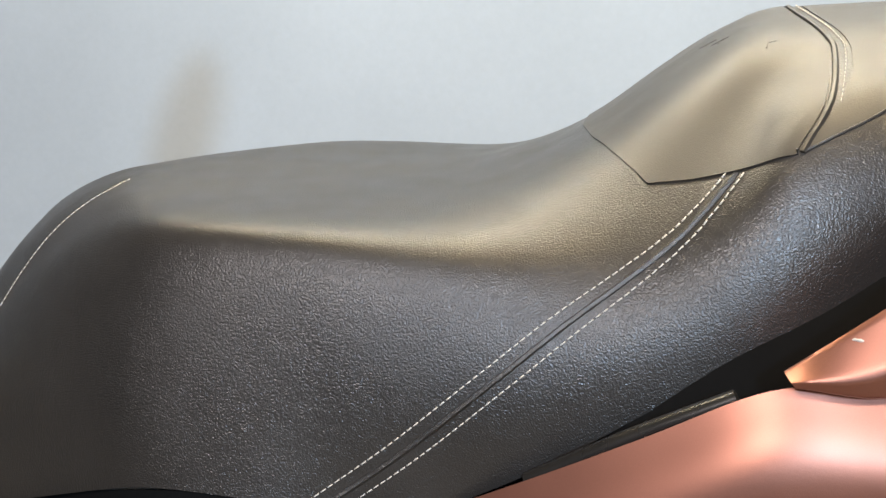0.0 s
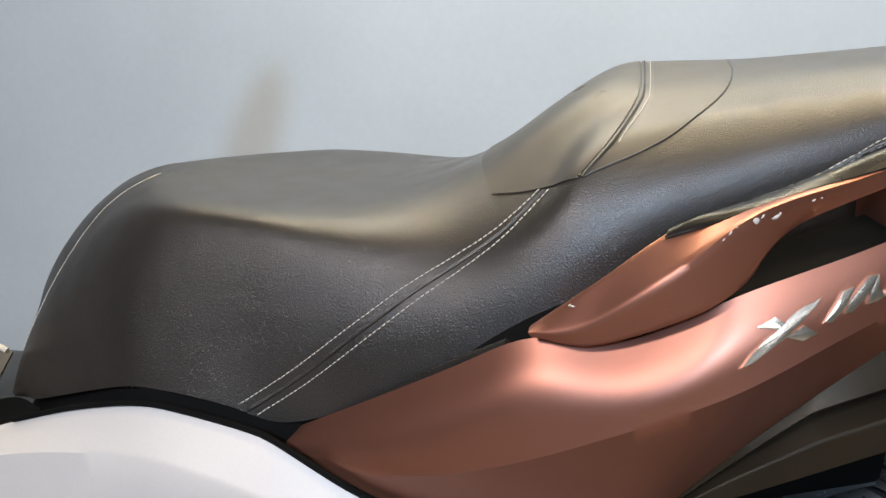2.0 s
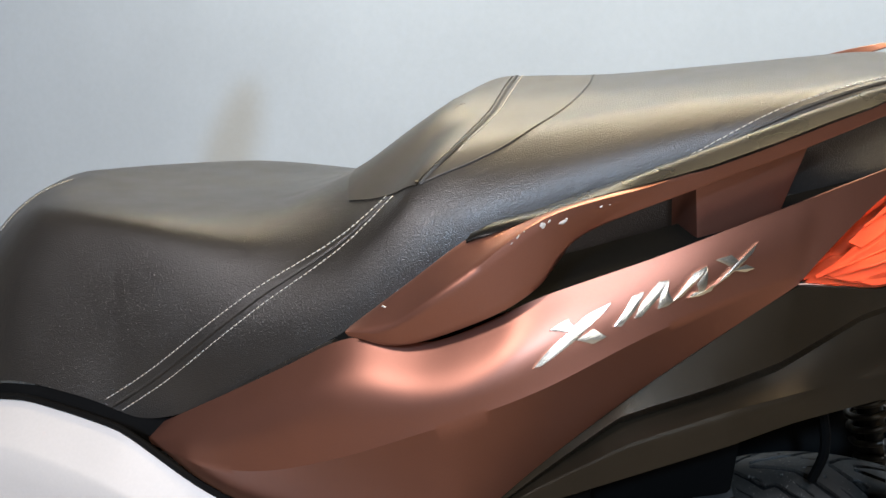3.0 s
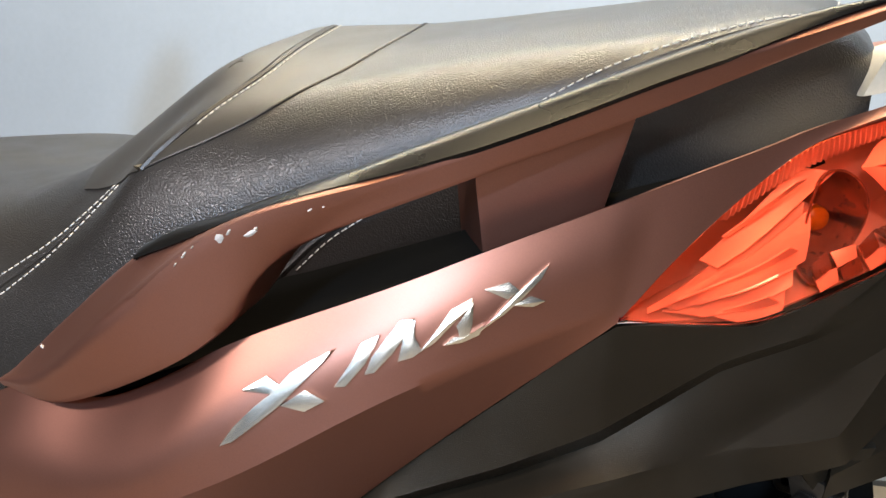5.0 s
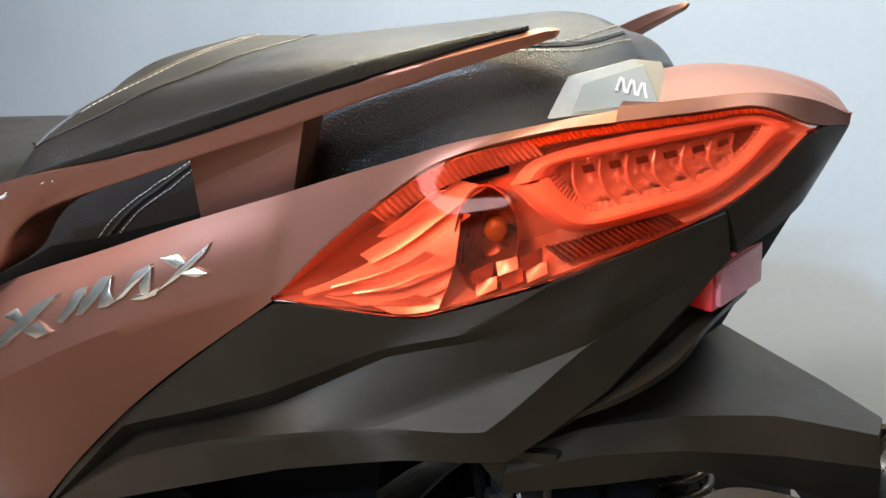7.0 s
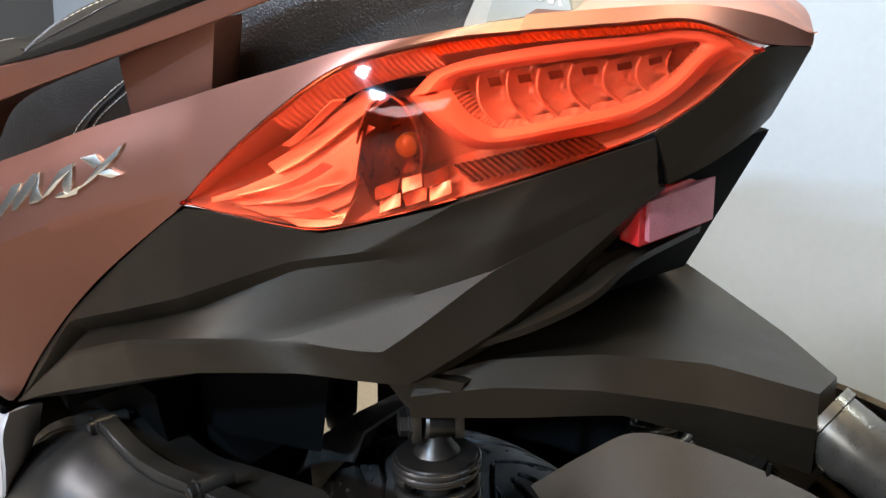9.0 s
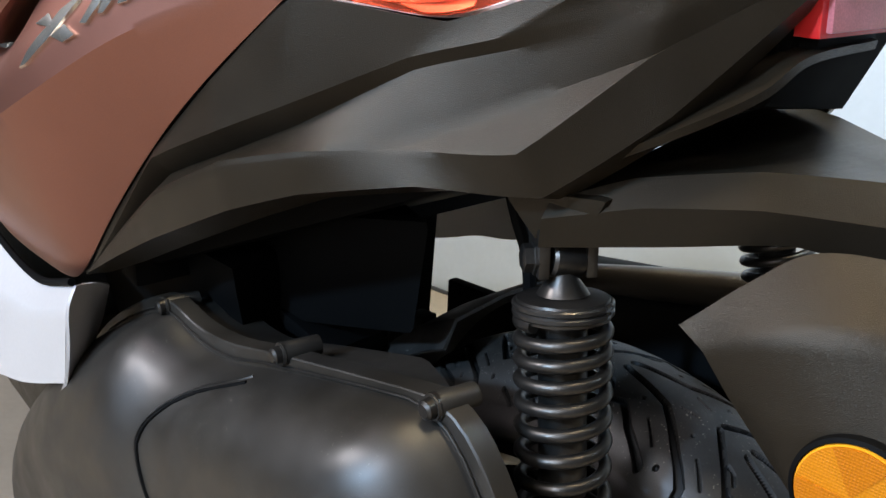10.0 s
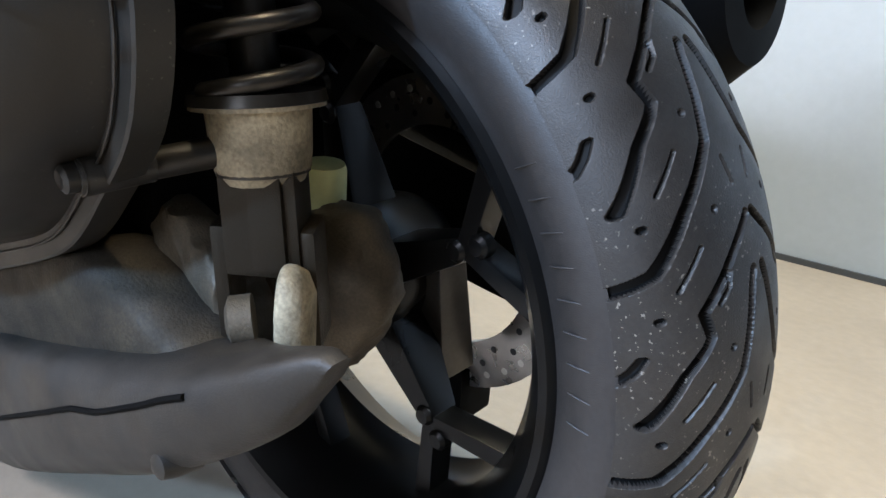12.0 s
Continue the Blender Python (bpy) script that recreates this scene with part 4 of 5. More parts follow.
block("red_reflector", [(.120, -.030, .794), (.127, .036, .796), (.119, .038, .796), (.112, -.028, .794), (.117, -.030, .8195), (.124, .036, .8245), (.116, .038, .8245), (.109, -.028, .8195)], PINK, bracket, "rectangular pinkish-red rear reflector", .0015)
lip = [(.060, -.118, .732), (.088, -.100, .7490), (.108, -.070, .7660), (.1150, -.038, .7828), (.1175, .040, .7880)]
shell("bracket_lip", grid_of([lip, [(x - .022, y + .014, z + .003) for x, y, z in lip]], 30, 3), .005, PLASTIC, bracket, "ledge under the reflector")


def prism_material(name, colour):
    """Reflex plastic: a fine grid of pyramids pressed into it."""
    m = mat(name, colour, .42, Specular_IOR_Level=.15)
    nt = m.node_tree
    co = nt.nodes.new("ShaderNodeTexCoord")
    ch = nt.nodes.new("ShaderNodeTexVoronoi")
    ch.inputs["Scale"].default_value = 620
    ch.inputs["Randomness"].default_value = 0.15
    nt.links.new(co.outputs["Object"], ch.inputs["Vector"])
    bn = nt.nodes.new("ShaderNodeBump")
    bn.inputs["Strength"].default_value, bn.inputs["Distance"].default_value = 0.9, 0.0006
    nt.links.new(ch.outputs["Distance"], bn.inputs["Height"])
    nt.links.new(bn.outputs["Normal"], nt.nodes["Principled BSDF"].inputs["Normal"])
    return m


AMBER_PRISM = prism_material("amber_prisms", (.46, .155, .003))
AMBER_DEEP = prism_material("deep_amber_prisms", (.40, .120, .002))

# -- plate holder --
H_TOP = [(.03, -.135, .700), (.06, -.100, .714), (.11, -.055, .722), (.16, -.010, .720), (.218, .022, .712)]
H_RIDGE = [(.03, -.142, .690), (.07, -.105, .700), (.118, -.066, .704), (.17, -.024, .700), (.224, .012, .694)]
H_LOW = [(.028, -.140, .672), (.08, -.095, .678), (.129, -.050, .684), (.18, -.016, .674), (.226, .016, .660)]
H_FAR = [(.02, .12, .735), (.08, .105, .730), (.125, .10, .718), (.169, .09, .709), (.215, .062, .706)]
H_FARLOW = [(.02, .12, .68), (.07, .11, .682), (.12, .10, .684), (.18, .08, .672), (.222, .062, .656)]
firm = lambda g: [a.lerp(b, .7) for a, b in zip(spline(g, 25), [Vector(g[k // 6]).lerp(Vector(g[min(4, k // 6 + 1)]), (k % 6) / 6) for k in range(25)])]
rings = [[a, b, c, e, d] for a, b, c, d, e in zip(*[firm(g) for g in (H_TOP, H_RIDGE, H_LOW, H_FAR, H_FARLOW)])]
holder = closed_loft("plate_holder", rings, PLASTIC, scooter, "textured black plate holder arm", 25)
lathe("tail_stub", (.216, .040, .686), (.290, .040, .655), [(0, .026), (.006, .026), (.007, .0235), (.030, .024), (.034, .0225), (.060, .021), (.072, .014), (.076, .004)], mat("smoked_chrome", (.16, .145, .12), .3, .8, stain=.2, stain_size=50), holder, "smoky metallic lamp stub", 28)
block("number_plate", [(.285, -.06, .50), (.292, .20, .50), (.288, .20, .50), (.281, -.06, .50), (.318, -.055, .665), (.325, .20, .665), (.321, .20, .665), (.314, -.055, .665)], PAPER, holder, "plain white plate with a red border", .001)
block("plate_border", [(.286, -.064, .494), (.293, .206, .494), (.2895, .206, .494), (.2825, -.064, .494), (.3185, -.059, .672), (.3255, .206, .672), (.322, .206, .672), (.315, -.059, .672)], RED, holder, "red border of the plate", .001)
block("plate_frame", [(.280, -.070, .488), (.287, .212, .488), (.2845, .212, .488), (.2775, -.070, .488), (.3125, -.065, .680), (.3195, .212, .680), (.317, .212, .680), (.310, -.065, .680)], BLACK, holder, "black plate frame", .001)
# side shield with the amber reflector
G_A = [(.100, -.101, .640), (.128, -.082, .672), (.150, -.066, .690), (.190, -.055, .694), (.250, -.050, .694), (.300, -.050, .680)]
G_B = [(.118, -.104, .632), (.150, -.100, .652), (.180, -.092, .662), (.215, -.080, .664), (.262, -.074, .660), (.310, -.070, .648)]
G_C = [(.135, -.102, .612), (.165, -.104, .610), (.200, -.102, .612), (.232, -.095, .615), (.272, -.092, .610), (.320, -.088, .598)]
G_D = [(.172, -.098, .575), (.185, -.100, .566), (.205, -.100, .560), (.236, -.095, .556), (.280, -.094, .548), (.330, -.092, .525)]
fender = shell("fender_shield", grid_of([G_A, G_B, G_C, G_D], 24, 6, sharp=(1, 2)), .004, PLASTIC, scooter, "textured dark grey fender shield")
shell("fender_shield", grid_of([G_A, G_B, G_C, G_D], 24, 6, sharp=(1, 2)), .004, PLASTIC, scooter, "textured dark grey fender shield", mirror=True)
block("fender_stay", [(.205, -.096, .545), (.235, -.094, .545), (.235, .0, .545), (.205, .0, .545), (.19, -.098, .60), (.245, -.09, .62), (.245, .0, .62), (.19, .0, .60)], PLASTIC, fender, "", .004)
block("fender_flap", [(.205, -.096, .552), (.42, -.094, .462), (.42, .10, .462), (.205, .10, .552), (.215, -.096, .62), (.42, -.092, .56), (.42, .11, .56), (.215, .11, .62)], PLASTIC, scooter, "dark grey rear flap", .004)
lathe("reflector_cup", (.204, -.090, .592), (.206, -.112, .594), [(0, .0285), (.014, .0295), (.018, .0292), (.019, .0270), (.016, .0265)], BLACK, fender, "black reflector cup", 40)
amber = lathe("side_reflector", (.2045, -.100, .5925), (.2065, -.122, .5945), [(0, .0262), (.0075, .0262), (.0085, .0255), (.0087, .002)], AMBER, fender, "round amber side reflector", 40)
face_c, face_n = Vector((.2054, -.1090, .5934)), (Vector((.2065, -.122, .5945)) - Vector((.2045, -.100, .5925))).normalized()
f_s, f_t = frame_at(face_n)
for k in range(6):
    bm = bmesh.new()
    fan = [bm.verts.new(face_c + face_n * .0012)]
    for i in range(9):
        a = math.radians(60 * k + 60 * i / 8)
        fan.append(bm.verts.new(face_c + (f_s * math.cos(a) + f_t * math.sin(a)) * .0252 + face_n * (.0004 if k % 2 else .0015)))
    for i in range(1, 9):
        bm.faces.new((fan[0], fan[i], fan[i + 1]))
    ext = bmesh.ops.extrude_face_region(bm, geom=list(bm.faces))
    for v in ext["geom"]:
        if isinstance(v, bmesh.types.BMVert):
            v.co -= face_n * .003
    part("reflector_sector", bm, AMBER_PRISM if k % 2 else AMBER_DEEP, amber, "", 20)
tube("wire", even([(.222, -.05, .70), (.225, -.06, .66), (.215, -.062, .62)], 10), .0013, BLACK, holder, "", 6)

# -- dark inner parts --
# two black blocks added to stop the view through the body
block("inner_filler", [(-.64, -.20, .49), (-.33, -.245, .545), (-.33, .25, .545), (-.64, .22, .49), (-.66, -.22, .585), (-.36, -.225, .75), (-.36, .24, .75), (-.66, .24, .585)], BLACK, scooter, "black filler inside the body", .01)
block("inner_filler", [(-.35, -.235, .555), (.02, -.10, .715), (.02, .12, .715), (-.35, .25, .555), (-.40, -.225, .75), (.04, -.07, .895), (.04, .09, .895), (-.40, .24, .75)], BLACK, scooter, "black filler inside the body", .01)
block("battery_box", [(-.32, -.16, .50), (-.118, -.108, .545), (-.33, -.045, .545), (-.42, -.05, .50), (-.36, -.18, .60), (-.111, -.10, .640), (-.33, -.04, .645), (-.44, -.04, .60)], BLACK, scooter, "black box under the seat frame", .006)
fender_arc = [[Vector((-r * math.sin(radians(a)), y, .27 + r * math.cos(radians(a)))) for y, r in ((-.080, .280), (-.06, .300), (.0, .306), (.05, .306), (.066, .296))] for a in range(24, 87, 3)]
shell("inner_fender", fender_arc, .003, RUBBER, scooter, "dusty black inner fender over the tyre")
# no known part: a black block added to keep the depth behind the shock dark
block("inner_backing", [(-.56, .06, .36), (-.37, .08, .36), (-.36, .12, .36), (-.56, .12, .36), (-.56, .06, .60), (-.352, .09, .60), (-.345, .12, .60), (-.56, .12, .60)], BLACK, scooter, "black backing added deep inside the frame", .01)
block("loom_clip", [(-.235, -.02, .470), (-.215, -.02, .472), (-.215, .0, .472), (-.235, .0, .470), (-.235, -.025, .494), (-.212, -.02, .497), (-.212, .0, .497), (-.235, .0, .494)], STEEL, scooter, "dull metal cable clip", .003)
# plain black mass filling the dark underbody
block("inner_mass", [(-.62, -.17, .36), (-.26, -.17, .42), (-.30, -.02, .42), (-.62, .0, .36), (-.66, -.2, .56), (-.24, -.2, .585), (-.30, -.02, .585), (-.66, .0, .56)], BLACK, scooter, "black filler for the dark underbody", .02)
block("shock_bracket", [(.022, -.138, .674), (.046, -.124, .676), (.040, -.10, .676), (.018, -.112, .674), (.004, -.152, .704), (.058, -.120, .704), (.052, -.08, .704), (.0, -.10, .704)], PLASTIC, scooter, "grey shock mount bracket", .006)
tube("cable", even([(-.062, -.07, .675), (-.052, -.07, .652), (-.040, -.07, .628), (-.034, -.07, .59), (-.04, -.06, .55)], 16), .005, BLACK, scooter, "black cable", 8)
lathe("horn", (-.30, -.12, .53), (-.285, -.155, .535), [(0, .03), (.01, .036), (.02, .036), (.024, .03), (.026, .01)], mat("blue_black_steel", (.03, .04, .05), .3, .6), scooter, "blue-black round horn", 28)

# -- rear tyre with its tread --
PERIOD, REPEATS = 2 * math.pi * .27 / 16, 16
LONG = [(.10, -4.5), (.158, -7), (.354, -12), (.515, -17), (.64, -28), (.76, -39), (.88, -48), (.973, -55), (1.0, -61), (1.03, -68)]
ZIG = [(.86, -3), (.97, -16.5), (1.09, -29), (1.19, -39), (1.30, -36), (1.345, -39), (1.445, -48), (1.68, -60.5)]
SIPES = [[(.512, -35.5), (.658, -48)], [(.916, -35.5), (1.067, -48)], [(.60, -10), (.72, -7.4)], [(.344, -61), (.41, -63.5), (.467, -66.5)], [(.06, -22), (.12, -24), (.17, -30)]]
DOTS = [(.178, -55.5), (.774, -55.5), (.38, -24), (.788, -24)]
fine = np.arange(-1.3, 6.7, 1 / 220)
coarse = np.arange(6.7, 14.7, 1 / 40)
runs = np.concatenate([fine, coarse])
arc = np.concatenate([np.linspace(0, 2.2, 290), np.linspace(2.2, math.pi, 50)[1:]])
n_s, n_l = len(runs), len(arc)
lat = -np.cos(arc) * .070
rad = .197 + .073 * np.sin(arc) ** .62
S, L = np.meshgrid(runs, lat, indexing="ij")
depth = np.zeros_like(S)

def cut(points, width, deep):
    global depth
    for (p0, l0), (p1, l1) in zip(points, points[1:]):
        for side in (1, -1):
            for shift in (-1, 0, 1):
                a = np.array([(p0 + shift) * PERIOD, side * l0 * .001])
                d = np.array([(p1 - p0) * PERIOD, side * (l1 - l0) * .001])
                x, y = (S % 1.0) * PERIOD - a[0], L - a[1]
                t = np.clip((x * d[0] + y * d[1]) / (d @ d + 1e-12), 0, 1)
                dist = np.hypot(x - t * d[0], y - t * d[1])
                depth = np.maximum(depth, deep * np.clip((width - dist) / .0008 + .5, 0, 1))


cut(LONG, .0027, .0062)
cut(ZIG, .0023, .0058)
for line in SIPES[:3]:
    cut(line, .0008, .0025)
cut(SIPES[3], .0013, .004)
cut(SIPES[4], .0012, .003)
for p, l in DOTS:
    cut([(p, l), (p + .001, l)], .0016, .0035)
SHOULDER = .0664
depth *= np.abs(L) < SHOULDER
d_rad, d_lat = np.gradient(rad, arc), np.gradient(lat, arc)
size = np.hypot(d_rad, d_lat)
ang = S / REPEATS * 2 * math.pi
R = rad[None, :] - depth * (d_lat / size)[None, :]
yy = L - depth * (-d_rad / size)[None, :]
wall_run = np.clip((rad - .197) / .0358, 0, 1)[None, :]
yy = np.where(np.abs(L) > SHOULDER, np.sign(L) * (.0590 + .0075 * np.sin(math.pi * .82 * wall_run)), yy)
xs, zs = R * np.sin(ang), .27 + R * np.cos(ang)
verts = np.stack([xs, yy, zs], -1).reshape(-1, 3)
i, j = np.meshgrid(np.arange(n_s), np.arange(n_l - 1), indexing="ij")
i2 = (i + 1) % n_s
faces = np.stack([i * n_l + j, i * n_l + j + 1, i2 * n_l + j + 1, i2 * n_l + j], -1).reshape(-1, 4)
me = bpy.data.meshes.new("tyre")
me.from_pydata(verts.tolist(), [], faces.tolist())
me.materials.append(RUBBER)
me.polygons.foreach_set("use_smooth", [True] * len(me.polygons))
me.update()
# near-black rubber on the groove faces: the grooves' shade put into the colour
me.materials.append(mat("shaded_groove_rubber", (.0045, .0042, .004), .6, grain=.1, Specular_IOR_Level=.2))
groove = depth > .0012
SIDEWALL = mat("sidewall_rubber", (.027, .024, .0225), .46, grain=.12, grain_size=300, stain=.25, stain_size=14, bump=.2, bump_size=1500)
me.materials.append(SIDEWALL)
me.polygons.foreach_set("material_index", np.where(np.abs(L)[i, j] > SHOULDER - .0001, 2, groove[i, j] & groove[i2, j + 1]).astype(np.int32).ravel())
me.set_sharp_from_angle(angle=radians(38))
tyre = put("rear_tyre", me, scooter, "worn black rear tyre with dusty tread")
for k in range(9):
    a = math.radians(52 + 4.2 * k)
    d, s = Vector((math.sin(a), 0, math.cos(a))), Vector((math.cos(a), 0, -math.sin(a)))
    c = Vector((0, -.0662, .27)) + d * .214
    tube("raised_bar", [c - d * .006 - s * .001, c + Vector((0, -.0004, 0)), c + d * .006 + s * .001], .0005, SIDEWALL, tyre, "", 6)
rim = lathe("rim", (0, -.062, .27), (0, .062, .27), [(0, .188), (-.001, .194), (.004, .197), (.010, .192), (.014, .184), (.034, .170), (.090, .170), (.110, .184), (.114, .192), (.120, .197), (.125, .194), (.124, .188), (.110, .176), (.090, .160), (.034, .160), (.014, .174)], RIM, scooter, "gloss black alloy wheel rim", 96, True)
lathe("hub", (0, -.05, .27), (0, .05, .27), [(0, .035), (.01, .042), (.03, .048), (.07, .048), (.09, .042), (.10, .035)], RIM, rim, "black wheel hub", 32)
for k in range(5):
    a = math.radians(134 + 72 * k)
    d, s = Vector((math.sin(a), 0, math.cos(a))), Vector((math.cos(a), 0, -math.sin(a)))
    base, back = Vector((0, -.022, .27)), Vector((0, 1, 0))
    fork = base + d * .113
    spoke = block("spoke", [base + d * .04 - s * .015, fork - s * .0075, fork - s * .0075 + back * .022, base + d * .04 - s * .015 + back * .04, base + d * .04 + s * .015, fork + s * .0075, fork + s * .0075 + back * .022, base + d * .04 + s * .015 + back * .04], RIM, rim, "", .004)
    for q in (-1, 1):
        end = base + d * .160 + s * q * .053
        along = (end - fork).normalized()
        side = along.cross(back).normalized() * .0055
        block("spoke_arm", [fork - side, end - side * 1.3, end - side * 1.3 + back * .02, fork - side + back * .02, fork + side, end + side * 1.3, end + side * 1.3 + back * .02, fork + side + back * .02], RIM, spoke, "", .002)
    for r in (.108, .126):
        lathe("boss", base + d * r + back * .006, base + d * r - back * .004, [(0, .0075), (.007, .0072), (.0095, .005), (.010, .001)], RIM, spoke, "", 14)
block("disc_carrier", [(.040, .010, .196), (.062, .012, .196), (.062, .046, .196), (.040, .046, .196), (.034, .004, .290), (.060, .004, .288), (.060, .030, .288), (.034, .030, .290)], STEEL, rim, "brown-grey disc carrier", .003)
disc = lathe("brake_disc", (0, .070, .27), (0, .075, .27), [(0, .085), (0, .1225), (.0045, .1225), (.0045, .085)], mat("ground_steel", (.42, .40, .37), .3, 1.0, stain=.2, stain_size=30), rim, "drilled steel brake disc", 64, True)
# flat discs drawn as holes, white or black for light or dark behind
for k in range(36):
    a = 2 * math.pi * k / 36
    for r in (.094 + .008 * (k % 2), .112):
        c = Vector((r * math.sin(a), .0695, .27 + r * math.cos(a)))
        lathe("hole_disc", c, c + Vector((0, .001, 0)), [(0, .0028), (.0004, .0028)], PAPER if r > .11 else INK, disc, "", 8)
block("brake_caliper", [(-.02, .06, .12), (.04, .06, .12), (.04, .10, .12), (-.02, .10, .12), (-.02, .06, .17), (.04, .06, .17), (.04, .10, .17), (-.02, .10, .17)], BLACK, scooter, "black brake caliper", .006)

# -- left shock absorber --
S_A, S_B = Vector((.030, -.119, .662)), Vector((.093, -.143, .285))


def shock_absorber(a, b, label):
    d = (b - a).normalized()
    s, t = frame_at(d)
    full = (b - a).length
    body = lathe("shock_absorber", a, b, [(.022, .010), (.024, .0275), (.028, .029), (.032, .0295), (.0345, .0285), (.036, .0285), (.037, .0150), (.150, .0150), (.152, .011), (.240, .011), (.242, .030), (.247, .031), (.249, .022), (.278, .021), (.280, .014)], STEEL, scooter, label, 36)
    pts, turns, length, n = [], 12, .204, 12 * 30
    for i in range(n + 1):
        f = i / n
        h = .037 + length * (.62 * f + .38 * f * f)
        ang = 2 * math.pi * turns * f
        pts.append(a + d * h + (s * math.cos(ang) + t * math.sin(ang)) * .0262)
    tube("spring", pts, .0042, STEEL, body, "dark steel coil spring", 10)
    for h in (.0255, .0300):
        lathe("collar_ring", a + d * h, a + d * (h + .004), [(0, .0295), (.001, .0305), (.003, .0305), (.004, .0295)], GLOSS, body, "", 36)
    lathe("eye", a - Vector((.004, .008, 0)), a + Vector((.006, .010, -.002)), [(0, .010), (.002, .0115), (.018, .0115), (.0205, .010)], STEEL, body, "steel mounting eye", 20)
    lathe("neck", a - d * .002, b, [(0, .009), (.008, .0085), (.014, .009), (.024, .016)], STEEL, body, "steel neck", 20)
    for q in (-1, 1):
        c = a + Vector((.0075, .0125, 0)) * q
        u, w = Vector((.011, -.0065, 0)), Vector((.0018, .003, 0))
        block("clevis_cheek", [c - u * .7 - w - d * -.010, c + u * .7 - w - d * -.010, c + u * .7 + w - d * -.010, c - u * .7 + w - d * -.010, c - u - w - d * .020, c + u - w - d * .020, c + u + w - d * .020, c - u + w - d * .020], STEEL, body, "", .002)
    lathe("bolt", a - Vector((.0135, .0215, 0)), a - Vector((.007, .012, 0)), [(0, .007), (.001, .0088), (.006, .0088), (.0065, .0105), (.009, .0105)], STEEL, body, "hexagonal mounting bolt", 6)
    # weathered lower body and fork
    lathe("lower_collar", a + d * .246, a + d * .30, [(0, .030), (.003, .030), (.0035, .0235), (.022, .0225), (.030, .0215), (.036, .018), (.038, .012)], CREAM, body, "weathered pale alloy collar", 28)
    o, w = Vector((.62, .50, 0)).normalized(), Vector((.5, -.62, 0)).normalized()
    def slab(name, h0, h1, off, half_o, half_w, label=""):
        p0, p1 = a + d * h0 + o * off, a + d * h1 + o * off
        return block(name, [p1 - o * half_o - w * half_w, p1 + o * half_o - w * half_w, p1 + o * half_o + w * half_w, p1 - o * half_o + w * half_w, p0 - o * half_o - w * half_w, p0 + o * half_o - w * half_w, p0 + o * half_o + w * half_w, p0 - o * half_o + w * half_w], PLASTIC, body, label, .003)
    slab("lower_body", .268, .322, 0, .0175, .014, "dark square lower body")
    slab("body_rib", .262, .318, .004, .008, .0175)
    slab("fork_leg", .300, .356, .0205, .0035, .012, "dark fork leg")
    slab("fork_leg", .300, .356, -.0205, .0035, .012, "dark fork leg")
    slab("fork_bridge", .308, .322, 0, .022, .011)
    return body


shock_absorber(S_A, S_B, "black coil-over shock absorber on the near side")
shock_absorber(Vector((.016, .165, .655)), Vector((.116, .165, .30)), "black coil-over shock absorber on the far side")

# -- transmission case --
OUT = [(-.02, .580), (.012, .585), (.040, .574), (.068, .540), (.088, .503), (.097, .470), (.085, .425), (.052, .388), (.0, .345), (-.10, .300), (-.22, .245), (-.36, .195), (-.49, .175), (-.565, .21), (-.590, .275), (-.555, .345), (-.495, .410), (-.43, .468), (-.36, .513), (-.303, .538), (-.25, .530), (-.204, .533), (-.149, .548), (-.074, .567)]
mid_x, mid_z = -.19, .42
flange_y = lambda x: -.203 - .09 * max(0, -x)


def case_ring(grow, y, n=96):
    pts = even([(x, 0, z) for x, z in OUT] + [(OUT[0][0], 0, OUT[0][1])], n + 1)[:-1]
    out = []
    for p in pts:
        v = Vector((p.x - mid_x, 0, p.z - mid_z))
        k = (v.length + grow) / v.length
        extra = max(0, -grow - .012)
        q = Vector((mid_x + v.x * k - .25 * extra, 0, mid_z + v.z * k - .55 * extra))
        q.y = flange_y(p.x) + (y * (1.2 if y < -.01 else 1) if y < .02 else .02 + (y - .02) * min(1, max(.0, (.02 - p.x) / .07)))
        out.append(q)
    return out


case = closed_loft("transmission_case", [case_ring(g, y, 144) for g, y in ((-.08, .09), (-.03, .078), (-.010, .06), (-.006, .030), (-.002, .018), (.004, .0165), (.006, .0155), (.006, .001), (.0045, 0), (-.0095, -.0005), (-.0105, -.003), (-.013, -.014), (-.017, -.026), (-.025, -.038), (-.036, -.048), (-.050, -.056), (-.068, -.062), (-.088, -.066), (-.105, -.068))], CASE, scooter, "dark grey transmission case with bolted bulging cover", 32)
case_tree = tree_of(case)


def on_case(x, z, lift=.0):
    """The place on the outer side of the case."""
    q = case_tree.ray_cast(Vector((x, -.6, z)), Vector((0, 1, 0)))[0]
    return (q or Vector((x, -.22, z))) + Vector((0, -lift, 0))


seam_line = even([(-.15, 0, .535), (-.195, 0, .512), (-.222, 0, .488), (-.228, 0, .462), (-.200, 0, .425), (-.14, 0, .380), (-.08, 0, .35)], 50)
tube("panel_line", [on_case(p.x, p.z, .0002) for p in seam_line], .0016, BLACK, case, "dark parting line on the cover", 6)
tube("panel_edge", [on_case(p.x - .003, p.z + .001, .0002) for p in seam_line], .0011, STEEL, case, "bright edge of the parting line", 6)
tube("cover_joint", case_ring(-.0045, -.0015) + case_ring(-.0045, -.0015)[:1], .0008, STEEL, case, "bright joint line", 6)
